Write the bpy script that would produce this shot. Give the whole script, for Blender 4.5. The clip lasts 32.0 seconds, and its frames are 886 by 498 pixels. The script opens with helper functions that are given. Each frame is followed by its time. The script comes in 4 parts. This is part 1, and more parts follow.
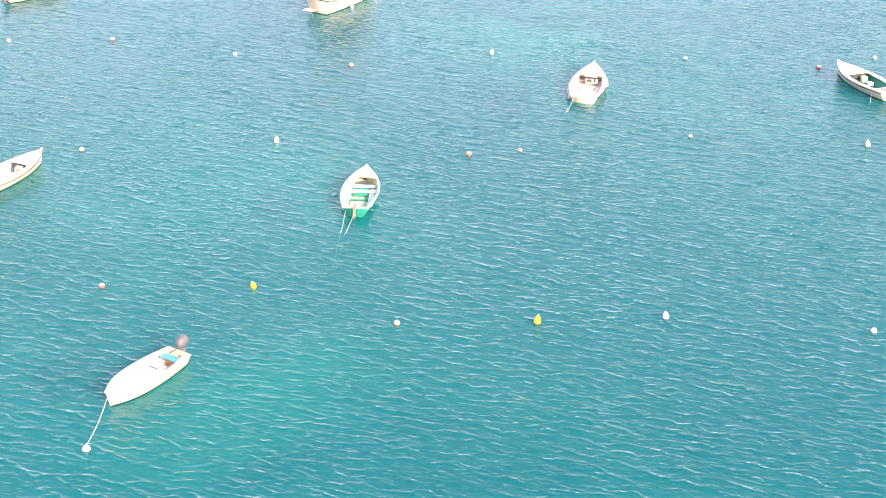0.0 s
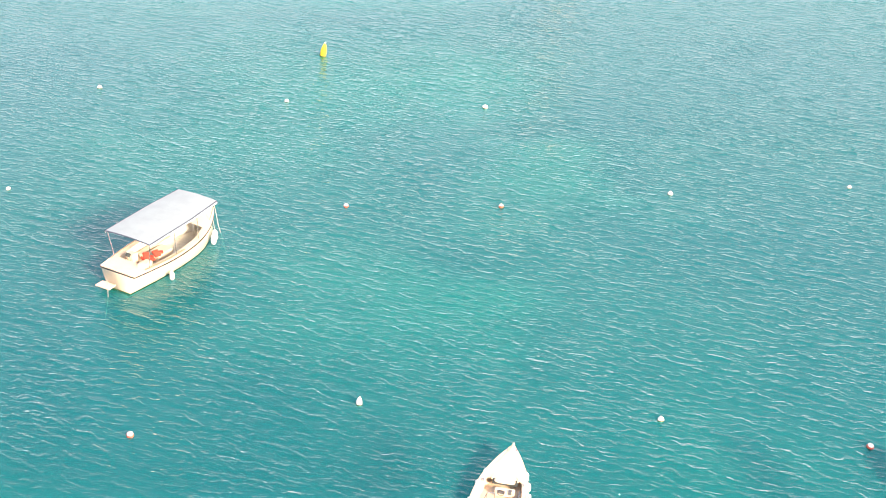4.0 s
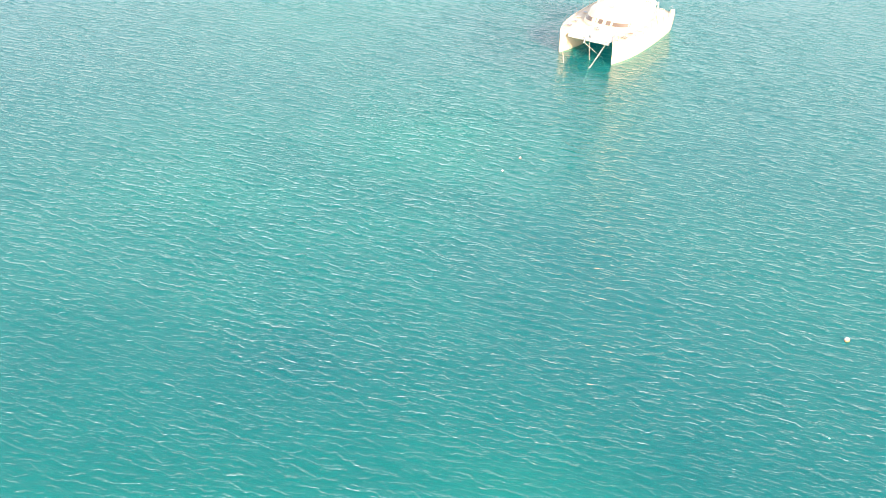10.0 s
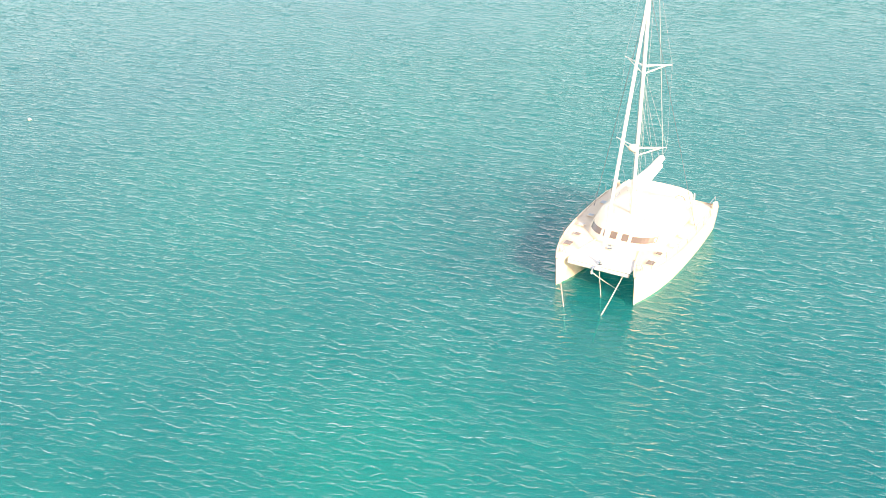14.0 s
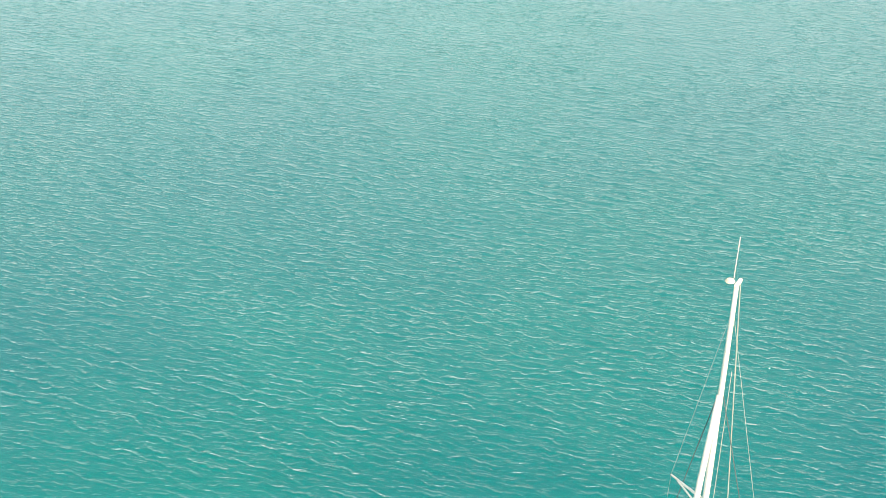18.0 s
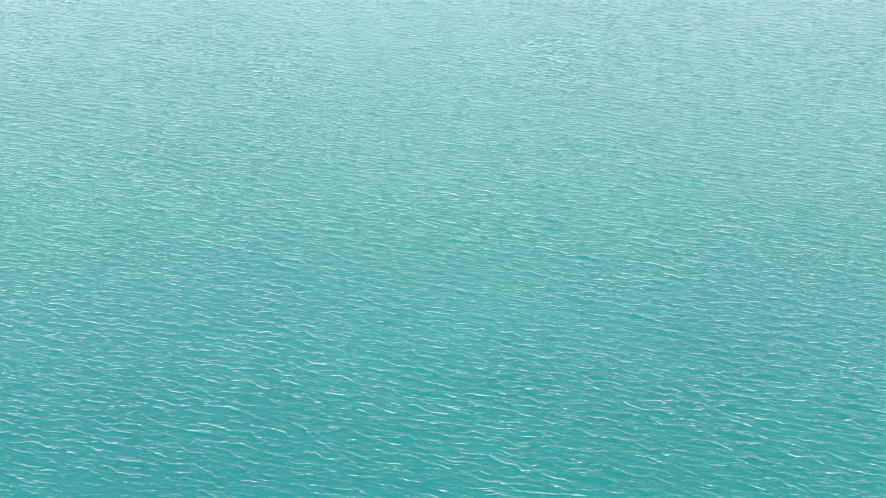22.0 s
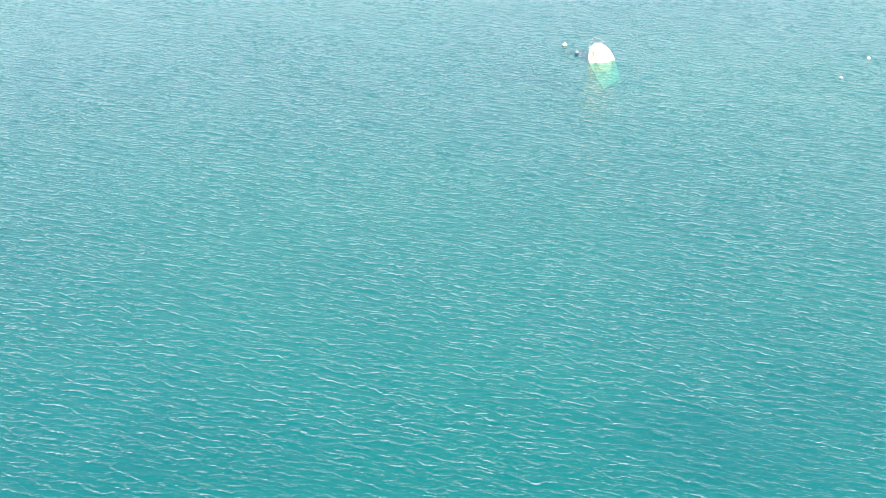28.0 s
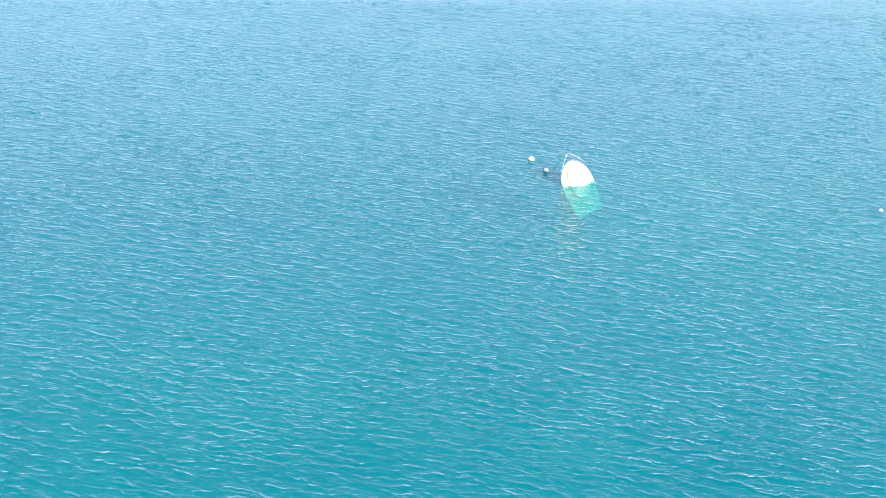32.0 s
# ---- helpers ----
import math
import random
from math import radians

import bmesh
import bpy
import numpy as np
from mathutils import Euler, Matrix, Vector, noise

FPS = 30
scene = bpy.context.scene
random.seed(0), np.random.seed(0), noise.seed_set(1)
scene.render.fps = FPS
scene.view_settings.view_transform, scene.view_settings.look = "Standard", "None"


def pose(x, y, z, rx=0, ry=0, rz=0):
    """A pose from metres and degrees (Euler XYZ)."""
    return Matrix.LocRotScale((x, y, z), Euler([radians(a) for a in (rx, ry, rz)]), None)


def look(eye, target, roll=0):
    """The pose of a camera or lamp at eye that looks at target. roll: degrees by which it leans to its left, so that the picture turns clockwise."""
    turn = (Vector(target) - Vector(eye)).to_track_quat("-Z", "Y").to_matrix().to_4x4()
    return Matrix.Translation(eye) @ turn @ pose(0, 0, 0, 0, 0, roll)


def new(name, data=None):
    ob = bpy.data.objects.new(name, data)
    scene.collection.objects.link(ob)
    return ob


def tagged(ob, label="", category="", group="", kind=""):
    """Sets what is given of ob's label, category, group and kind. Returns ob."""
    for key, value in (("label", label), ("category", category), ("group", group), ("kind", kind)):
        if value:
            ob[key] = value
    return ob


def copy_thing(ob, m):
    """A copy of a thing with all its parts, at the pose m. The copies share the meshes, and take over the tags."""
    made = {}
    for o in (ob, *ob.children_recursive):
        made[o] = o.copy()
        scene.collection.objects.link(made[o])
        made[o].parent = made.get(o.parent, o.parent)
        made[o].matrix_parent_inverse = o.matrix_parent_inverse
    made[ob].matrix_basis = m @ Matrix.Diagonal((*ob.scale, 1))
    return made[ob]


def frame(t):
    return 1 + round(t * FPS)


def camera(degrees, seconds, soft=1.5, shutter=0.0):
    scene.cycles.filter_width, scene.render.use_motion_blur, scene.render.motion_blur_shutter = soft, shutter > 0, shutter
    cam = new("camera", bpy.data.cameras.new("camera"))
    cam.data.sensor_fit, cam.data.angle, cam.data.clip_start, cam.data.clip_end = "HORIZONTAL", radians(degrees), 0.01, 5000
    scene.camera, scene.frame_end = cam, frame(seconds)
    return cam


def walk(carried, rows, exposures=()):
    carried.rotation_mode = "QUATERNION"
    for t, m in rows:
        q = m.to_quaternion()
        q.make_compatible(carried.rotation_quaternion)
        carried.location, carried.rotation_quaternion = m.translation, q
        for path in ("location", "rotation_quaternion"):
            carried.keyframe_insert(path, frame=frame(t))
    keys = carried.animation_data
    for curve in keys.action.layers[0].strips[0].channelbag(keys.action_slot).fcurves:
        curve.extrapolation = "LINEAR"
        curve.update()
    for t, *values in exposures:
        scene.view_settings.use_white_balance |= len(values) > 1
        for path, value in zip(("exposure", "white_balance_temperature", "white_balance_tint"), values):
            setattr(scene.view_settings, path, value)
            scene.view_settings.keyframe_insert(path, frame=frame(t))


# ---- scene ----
# camera: seconds, place, turn to the left, tilt up, roll
cam = camera(36.0, 32.0, soft=1.0)
PATH = [
    (0, -1.84, 0.99, 34.15, 2.23, -26.03, 0.69),
    (0.5, -0.71, 6.69, 34.10, 2.30, -26.10, 0.99),
    (1, 0.03, 12.54, 34.66, 2.26, -26.51, 1.06),
    (1.5, 0.72, 17.94, 34.86, 2.43, -26.55, 1.24),
    (2, 0.83, 23.88, 34.64, 2.39, -26.53, 1.25),
    (2.5, 1.12, 29.63, 35.10, 2.24, -26.59, 1.05),
    (3, 2.50, 36.50, 36.93, 2.29, -27.12, 1.16),
    (3.5, 3.53, 42.52, 39.06, 2.34, -27.44, 1.41),
    (4, 4.31, 48.48, 40.14, 2.37, -27.81, 1.64),
    (4.5, 5.04, 54.31, 40.90, 2.60, -28.13, 1.39),
    (6.5, 1.93, 76.60, 39.61, 1.60, -27.23, 2.78),
    (7, 1.58, 82.45, 39.82, 1.89, -27.55, 2.53),
    (7.5, 1.02, 87.84, 40.34, 1.85, -27.86, 2.52),
    (8, 0.38, 93.40, 40.84, 1.71, -28.28, 2.72),
    (8.5, -0.16, 98.77, 40.77, 1.65, -28.39, 2.51),
    (9, -0.11, 104.34, 40.90, 1.75, -28.59, 1.98),
    (9.5, -0.16, 109.30, 41.00, 1.66, -28.74, 1.77),
    (10, -1.03, 113.89, 41.06, 1.09, -28.73, 2.59),
    (10.5, -1.61, 118.82, 41.06, 0.66, -28.76, 3.21),
    (11, -1.98, 124.39, 41.03, 0.56, -28.68, 2.75),
    (11.5, -1.55, 130.08, 40.99, 0.87, -28.76, 2.22),
    (12, -0.93, 135.79, 40.97, 1.30, -28.72, 1.28),
    (12.5, -0.31, 141.09, 40.93, 1.64, -28.81, 0.40),
    (13, 0.21, 145.96, 40.83, 1.71, -28.61, -0.43),
    (13.5, 1.03, 150.42, 40.61, 1.84, -28.58, -0.73),
    (15.5, 1.76, 169.10, 37.44, -0.03, -25.80, -0.38),
    (16, 1.87, 173.43, 37.85, -0.34, -25.71, 0.55),
    (16.5, 2.33, 177.97, 38.25, -0.18, -25.91, 0.47),
    (17, 2.58, 182.85, 38.72, -0.03, -26.00, 0.50),
    (17.5, 2.39, 187.21, 39.11, -0.08, -26.22, 0.83),
    (18, 2.05, 192.12, 39.56, -0.10, -26.43, 1.15),
    (18.5, 1.63, 196.41, 39.88, -0.19, -26.65, 1.10),
    (19, 1.27, 200.72, 40.02, -0.76, -26.24, 0.76),
    (19.5, 1.54, 204.44, 40.07, -0.42, -26.49, 0.50),
    (20, 2.35, 208.39, 40.11, -0.46, -26.62, 0.39),
    (20.5, 3.21, 212.27, 40.15, -0.49, -26.77, 0.45),
    (21, 4.14, 216.31, 40.18, -0.44, -26.74, 0.65),
    (21.5, 4.73, 220.24, 40.21, -0.42, -26.81, 0.77),
    (22, 5.27, 224.63, 40.27, -0.33, -26.80, 0.96),
    (22.5, 5.50, 228.68, 40.32, -0.35, -26.86, 1.07),
    (23, 5.43, 232.90, 40.33, -0.41, -26.81, 1.26),
    (23.5, 5.29, 236.99, 40.30, -0.46, -26.91, 1.50),
    (24, 5.15, 241.17, 40.26, -0.43, -26.91, 1.61),
    (24.5, 5.33, 245.03, 40.23, -0.36, -26.98, 1.51),
    (25, 5.50, 249.04, 40.23, -0.40, -26.97, 1.56),
    (25.5, 5.50, 252.66, 40.24, -0.62, -27.06, 1.69),
    (26, 5.65, 256.33, 40.26, -0.69, -26.96, 1.87),
    (26.5, 5.98, 259.83, 40.31, -0.64, -26.97, 2.01),
    (28.5, 7.08, 274.09, 40.55, -0.67, -26.46, 0.61),
    (29, 7.30, 277.79, 40.29, -0.79, -26.31, 0.83),
    (29.5, 7.34, 281.24, 39.98, -0.92, -26.20, 1.01),
    (30, 7.45, 284.82, 39.64, -1.09, -26.08, 0.92),
    (30.5, 7.87, 288.40, 39.30, -1.35, -26.00, 0.82),
    (31, 8.45, 291.89, 38.99, -1.71, -25.93, 1.05),
    (31.5, 8.85, 295.58, 38.70, -2.12, -25.84, 1.48),
    (32, 9.22, 299.27, 38.43, -2.33, -25.78, 1.91),
]


def aimed(x, y, z, yaw, pitch, roll):
    a, b = radians(yaw), radians(pitch)
    return look((x, y, z), (x - math.sin(a) * math.cos(b), y + math.cos(a) * math.cos(b), z + math.sin(b)), roll)


EXPOSURES = [(0, 1.24, 5950, 23), (2, 1.22, 6050, 22), (4, 1.29, 6400, 16), (9, 1.37, 6600, 12), (11, 1.38, 6450, 13), (13, 1.36, 6550, 14), (16, 1.27, 6600, 9), (17, 1.20, 6600, 6), (18, 1.17, 6600, 4),
             (20, 1.26, 6500, 7), (22, 1.33, 6350, 10), (23, 1.31, 6550, 10), (25, 1.34, 6750, 5), (26.5, 1.34, 6900, 0), (28.5, 1.26, 5600, 12), (30, 1.24, 5350, 14), (32, 1.22, 5150, 16)]
walk(cam, [(t, aimed(*row)) for t, *row in PATH], EXPOSURES)

# ---- light ----
SUN_TO = Vector((0.64, -0.74, 0.44)).normalized()
sun_elev, sun_az = math.asin(SUN_TO.z), math.atan2(SUN_TO.x, SUN_TO.y)
world = bpy.data.worlds.new("sky")
scene.world = world
world.use_nodes = True
wn = world.node_tree.nodes
sky = wn.new("ShaderNodeTexSky")
sky.sky_type, sky.sun_disc = "NISHITA", False
sky.sun_elevation, sky.sun_rotation = sun_elev, sun_az
sky.air_density, sky.dust_density, sky.ozone_density = 1.0, 4.0, 1.0
# a hazy morning sky: milky low down, clearer and bluer overhead
tex = wn.new("ShaderNodeTexCoord")
sep = wn.new("ShaderNodeSeparateXYZ")
veil = wn.new("ShaderNodeValToRGB")
while len(veil.color_ramp.elements) < 4:
    veil.color_ramp.elements.new(0.5)
for e, (at, col) in zip(veil.color_ramp.elements, ((0.0, (11.6, 11.2, 10.9)), (0.28, (9.8, 9.6, 9.5)), (0.62, (3.0, 3.4, 3.9)), (1.0, (2.2, 2.8, 3.6)))):
    e.position, e.color = at, (*col, 1)
world.node_tree.links.new(tex.outputs["Generated"], sep.inputs[0])
world.node_tree.links.new(sep.outputs["Z"], veil.inputs["Fac"])
haze = wn.new("ShaderNodeMix")
haze.data_type = "RGBA"
haze.inputs["Factor"].default_value = 0.6
world.node_tree.links.new(veil.outputs["Color"], haze.inputs["B"])
wn["Background"].inputs["Strength"].default_value = 0.13
world.node_tree.links.new(sky.outputs[0], haze.inputs["A"])
world.node_tree.links.new(haze.outputs["Result"], wn["Background"].inputs["Color"])
sun = new("sun", bpy.data.lights.new("sun", "SUN"))
sun.data.energy, sun.data.angle, sun.data.color = 5.4, radians(9.0), (1.0, 0.75, 0.50)
sun.matrix_world = look(SUN_TO * 100, (0, 0, 0))


# ---- materials ----
def material(name):
    m = bpy.data.materials.new(name)
    m.use_nodes = True
    return m, m.node_tree.nodes, m.node_tree.links, m.node_tree.nodes["Principled BSDF"]


def coords(nodes, links, scale=(1, 1, 1), turn=0.0, world_space=False):
    tc, mp = nodes.new("ShaderNodeTexCoord"), nodes.new("ShaderNodeMapping")
    mp.inputs["Scale"].default_value = scale
    mp.inputs["Rotation"].default_value = (0, 0, turn)
    if world_space:
        links.new(nodes.new("ShaderNodeNewGeometry").outputs["Position"], mp.inputs["Vector"])
        nodes.remove(tc)
    else:
        links.new(tc.outputs["Object"], mp.inputs["Vector"])
    return mp.outputs["Vector"]


def noise_tex(nodes, links, vec, scale, detail=4.0, rough=0.55):
    n = nodes.new("ShaderNodeTexNoise")
    n.inputs["Scale"].default_value, n.inputs["Detail"].default_value, n.inputs["Roughness"].default_value = scale, detail, rough
    links.new(vec, n.inputs["Vector"])
    return n.outputs["Fac"]


def ramp(nodes, links, fac, stops):
    r = nodes.new("ShaderNodeValToRGB")
    while len(r.color_ramp.elements) < len(stops):
        r.color_ramp.elements.new(0.5)
    for e, (pos, col) in zip(r.color_ramp.elements, stops):
        e.position, e.color = pos, (*col, 1)
    links.new(fac, r.inputs["Fac"])
    return r.outputs["Color"]


def surface(name, colour, rough=0.5, metal=0.0, vary=0.12, grain=25.0, bump=0.15, dirt=None, coat=0.0):
    """A painted, moulded or woven surface: broad fading, fine grain and, if given, dirt in blotches."""
    m, nodes, links, bsdf = material(name)
    vec = coords(nodes, links)
    broad, fine = noise_tex(nodes, links, vec, 1.3, 3), noise_tex(nodes, links, vec, grain, 5)
    lo, hi = [tuple(min(1, c * k) for c in colour) for k in (1 - vary, 1 + vary * 0.5)]
    col = ramp(nodes, links, broad, [(0.3, lo), (0.7, hi)])
    if dirt:
        mix = nodes.new("ShaderNodeMix")
        mix.data_type = "RGBA"
        spots = ramp(nodes, links, noise_tex(nodes, links, vec, 4.5, 8, 0.7), [(0.52, (0, 0, 0)), (0.72, (0.55, 0.55, 0.55))])
        links.new(spots, mix.inputs["Factor"])
        links.new(col, mix.inputs["A"])
        mix.inputs["B"].default_value = (*dirt, 1)
        col = mix.outputs["Result"]
    links.new(col, bsdf.inputs["Base Color"])
    rr = nodes.new("ShaderNodeMapRange")
    rr.inputs["To Min"].default_value, rr.inputs["To Max"].default_value = max(0.02, rough - 0.1), min(1, rough + 0.12)
    links.new(fine, rr.inputs["Value"])
    links.new(rr.outputs["Result"], bsdf.inputs["Roughness"])
    bsdf.inputs["Metallic"].default_value = metal
    bsdf.inputs["Coat Weight"].default_value = coat
    b = nodes.new("ShaderNodeBump")
    b.inputs["Strength"].default_value, b.inputs["Distance"].default_value = bump, 0.01
    links.new(fine, b.inputs["Height"])
    links.new(b.outputs["Normal"], bsdf.inputs["Normal"])
    return m


GELCOAT = surface("white_gelcoat", (0.76, 0.62, 0.46), 0.3, vary=0.05, dirt=(0.64, 0.52, 0.38), coat=0.3)
DECK = surface("deck_paint", (0.72, 0.59, 0.45), 0.65, vary=0.07, grain=60, dirt=(0.61, 0.50, 0.38))
INSIDE = surface("inner_paint", (0.66, 0.66, 0.61), 0.6, vary=0.18, dirt=(0.33, 0.32, 0.28))
GREEN = surface("green_paint", (0.02, 0.27, 0.19), 0.4, vary=0.25, dirt=(0.04, 0.10, 0.08))
AQUA = surface("pale_aqua_paint", (0.55, 0.74, 0.70), 0.5, vary=0.12, dirt=(0.30, 0.42, 0.38))
SAND_PAINT = surface("faded_cream_paint", (0.62, 0.64, 0.42), 0.7, vary=0.2, dirt=(0.40, 0.46, 0.30))
# paints the shade in openings and gaps, and also the instrument panel
DARK = surface("dark_shade_and_panel_paint", (0.05, 0.06, 0.06), 0.6, vary=0.3)
GREY = surface("grey_plastic", (0.11, 0.115, 0.13), 0.4, vary=0.2, coat=0.2)
LIGHT_GREY = surface("light_grey_vinyl", (0.50, 0.51, 0.53), 0.55, vary=0.1)
CANVAS = surface("grey_white_canvas", (0.30, 0.36, 0.395), 0.9, vary=0.06, grain=120, dirt=(0.275, 0.33, 0.365))
TRIM = surface("navy_canvas_trim", (0.05, 0.07, 0.11), 0.85, vary=0.2, grain=120)
BLUE = surface("blue_cushion", (0.10, 0.36, 0.55), 0.8, vary=0.15, grain=90)
RED = surface("red_fabric", (0.50, 0.06, 0.035), 0.8, vary=0.25, grain=70)
STEEL = surface("stainless_steel", (0.62, 0.62, 0.63), 0.22, metal=1.0, vary=0.08)
ALLOY = surface("white_spar_paint", (0.76, 0.71, 0.64), 0.35, vary=0.06)
SAIL = surface("rolled_sailcloth", (0.78, 0.73, 0.66), 0.85, vary=0.1, grain=40, bump=0.4)
ROPE = surface("pale_mooring_rope", (0.55, 0.55, 0.47), 0.9, vary=0.25, grain=160, bump=0.6)
WIRE = surface("rigging_wire", (0.10, 0.13, 0.14), 0.45, metal=0.6, vary=0.2)
WIRE_PALE = surface("pale_halyard_line", (0.26, 0.31, 0.30), 0.8, vary=0.15)
TEAK = surface("weathered_teak", (0.33, 0.24, 0.16), 0.7, vary=0.3, grain=50, bump=0.3)
TINTED = surface("tinted_acrylic_window", (0.17, 0.135, 0.115), 0.2, vary=0.15, coat=0.5)
NET = surface("white_trampoline_net", (0.72, 0.70, 0.66), 0.85, vary=0.1, grain=140, bump=0.5)
RUBBER = surface("dark_rubber", (0.03, 0.03, 0.035), 0.7, vary=0.2)
FENDER = surface("white_fender_vinyl", (0.78, 0.77, 0.74), 0.45, vary=0.08, dirt=(0.40, 0.38, 0.30))
BUOY_WHITE = surface("white_buoy_plastic", (0.80, 0.79, 0.76), 0.45, vary=0.1, dirt=(0.42, 0.42, 0.32))
BUOY_RED = surface("faded_red_buoy_plastic", (0.62, 0.12, 0.09), 0.5, vary=0.25, dirt=(0.40, 0.22, 0.18))
BUOY_ORANGE = surface("faded_orange_buoy_plastic", (0.72, 0.34, 0.18), 0.5, vary=0.25, dirt=(0.45, 0.30, 0.22))
BUOY_YELLOW = surface("yellow_buoy_plastic", (0.80, 0.60, 0.02), 0.4, vary=0.12, dirt=(0.45, 0.36, 0.06))
# pale green that stands in for the sunken deck's glow through the water
GLOW_GREEN = surface("pale_green_underwater_glow", (0.34, 0.46, 0.32), 0.8, vary=0.2, grain=8, dirt=(0.20, 0.30, 0.20))
# weed on the buoys; on the hulls the painted dark reflection at the waterline
WEED_AND_REFLECTION = surface("weed_and_dark_reflection", (0.06, 0.09, 0.03), 0.9, vary=0.4, grain=60, bump=0.6)


def sea_water():
    m, nodes, links, bsdf = material("sea_water")
    nodes.remove(bsdf)
    out = nodes["Material Output"]
    # small steep crests in broken ranks, over calmer water between them
    def turned(turn, stretch, seed):
        mp = nodes.new("ShaderNodeMapping")
        mp.inputs["Scale"].default_value = (stretch, 1.0, 1.0)
        mp.inputs["Location"].default_value = (seed, seed * 2, seed)
        links.new(coords(nodes, links, (1, 1, 1), radians(turn), True), mp.inputs["Vector"])
        return mp.outputs["Vector"]

    def spread_of(value, lo, hi, floor):
        m = nodes.new("ShaderNodeMapRange")
        m.interpolation_type = "SMOOTHSTEP"
        m.inputs["From Min"].default_value, m.inputs["From Max"].default_value, m.inputs["To Min"].default_value = lo, hi, floor
        links.new(value, m.inputs["Value"])
        return m.outputs["Result"]

    def maths(kind, a, b=None):
        m = nodes.new("ShaderNodeMath")
        m.operation = kind
        for k, v in enumerate((a, b)):
            if isinstance(v, (int, float)):
                m.inputs[k].default_value = v
            elif v is not None:
                links.new(v, m.inputs[k])
        return m.outputs[0]

    def crests(length, turn, wander, seed, patch, floor):
        """Ranks of short crests, steeper in front than behind, bent, broken, and stronger and weaker in patches."""
        w = nodes.new("ShaderNodeTexWave")
        w.bands_direction, w.wave_profile = "Y", "SAW"
        w.inputs["Scale"].default_value = 0.314 / length
        w.inputs["Distortion"].default_value, w.inputs["Detail"].default_value, w.inputs["Detail Scale"].default_value = wander, 2.0, 1.9
        links.new(turned(turn, 1.0, seed), w.inputs["Vector"])
        r = nodes.new("ShaderNodeValToRGB")
        r.color_ramp.interpolation = "EASE"
        r.color_ramp.elements.new(0.5)
        for e, (pos, v) in zip(r.color_ramp.elements, ((0.02, 0.0), (0.16, 1.0), (0.40, 0.0))):
            e.position, e.color = pos, (v, v, v, 1)
        links.new(w.outputs["Fac"], r.inputs["Fac"])
        here = spread_of(noise_tex(nodes, links, turned(turn, 0.85, seed + 1), 0.95 / length, 1, 0.5), 0.42, 0.58, floor)
        gust = spread_of(noise_tex(nodes, links, turned(turn, 0.6, seed + 3), patch, 2, 0.5), 0.28, 0.60, 0.4)
        return maths("MULTIPLY", maths("MULTIPLY", r.outputs["Color"], here), gust)

    bump = None
    for height, reach in ((crests(0.86, 24, 5.0, 0.0, 0.09, 0.06), 0.046), (crests(0.58, 8, 5.5, 11.0, 0.12, 0.10), 0.030), (crests(0.34, 16, 6.0, 7.0, 0.17, 0.25), 0.013),
                          (noise_tex(nodes, links, turned(16, 0.5, 5.0), 2.4, 2, 0.5), 0.03)):
        b = nodes.new("ShaderNodeBump")
        b.inputs["Strength"].default_value, b.inputs["Distance"].default_value = 1.0, reach
        links.new(height, b.inputs["Height"])
        if bump is not None:
            links.new(bump.outputs["Normal"], b.inputs["Normal"])
        bump = b
    # light scattered back by the water itself, clearer and murkier by turns
    wide = coords(nodes, links, (1, 1, 1), 0, True)
    drift = noise_tex(nodes, links, wide, 0.03, 3, 0.5)
    body_col = ramp(nodes, links, drift, [(0.35, (0.03, 0.68, 0.78)), (0.65, (0.03, 0.76, 0.78))])
    body = nodes.new("ShaderNodeBsdfDiffuse")
    links.new(body_col, body.inputs["Color"])
    clear = nodes.new("ShaderNodeBsdfTransparent")
    clear.inputs["Color"].default_value = (0.05, 0.505, 0.51, 1)
    under = nodes.new("ShaderNodeMixShader")
    under.inputs["Fac"].default_value = 0.88
    links.new(body.outputs[0], under.inputs[1])
    links.new(clear.outputs[0], under.inputs[2])
    gloss = nodes.new("ShaderNodeBsdfGlossy")
    gloss.inputs["Roughness"].default_value = 0.03
    gloss.inputs["Color"].default_value = (1, 1, 1, 1)
    links.new(bump.outputs["Normal"], gloss.inputs["Normal"])
    fres = nodes.new("ShaderNodeFresnel")
    fres.inputs["IOR"].default_value = 1.37
    links.new(bump.outputs["Normal"], fres.inputs["Normal"])
    top = nodes.new("ShaderNodeMixShader")
    # neighbouring waves hide the steepest glances
    links.new(maths("MINIMUM", fres.outputs[0], 0.29), top.inputs["Fac"])
    links.new(under.outputs[0], top.inputs[1])
    links.new(gloss.outputs[0], top.inputs[2])
    links.new(top.outputs[0], out.inputs["Surface"])
    return m


# sand patches among the weed on the bottom: place, reach, how bare
SAND = [(-18, 52, 15, 0.35), (-25, 62, 12, 0.35), (-22, 85, 12, 0.75), (-14, 61, 8, 0.7), (-24, 94, 9, 0.4), (-0.3, 124, 9, 0.85), (9.9, 146, 7, 0.9), (16, 121, 8, 0.3), (19, 110, 8, 0.5),
        (-10, 164, 14, 0.75), (-3, 164, 12, 0.72), (-17, 150, 11, 0.6), (-23, 198, 17, 0.4), (-3, 213, 12, 0.75), (-18, 203, 14, 0.7), (-9, 196, 11, 0.7), (-11, 256, 16, 0.45), (10, 250, 26, 0.2), (4, 290, 34, 0.25), (4, 335, 36, 0.25)]


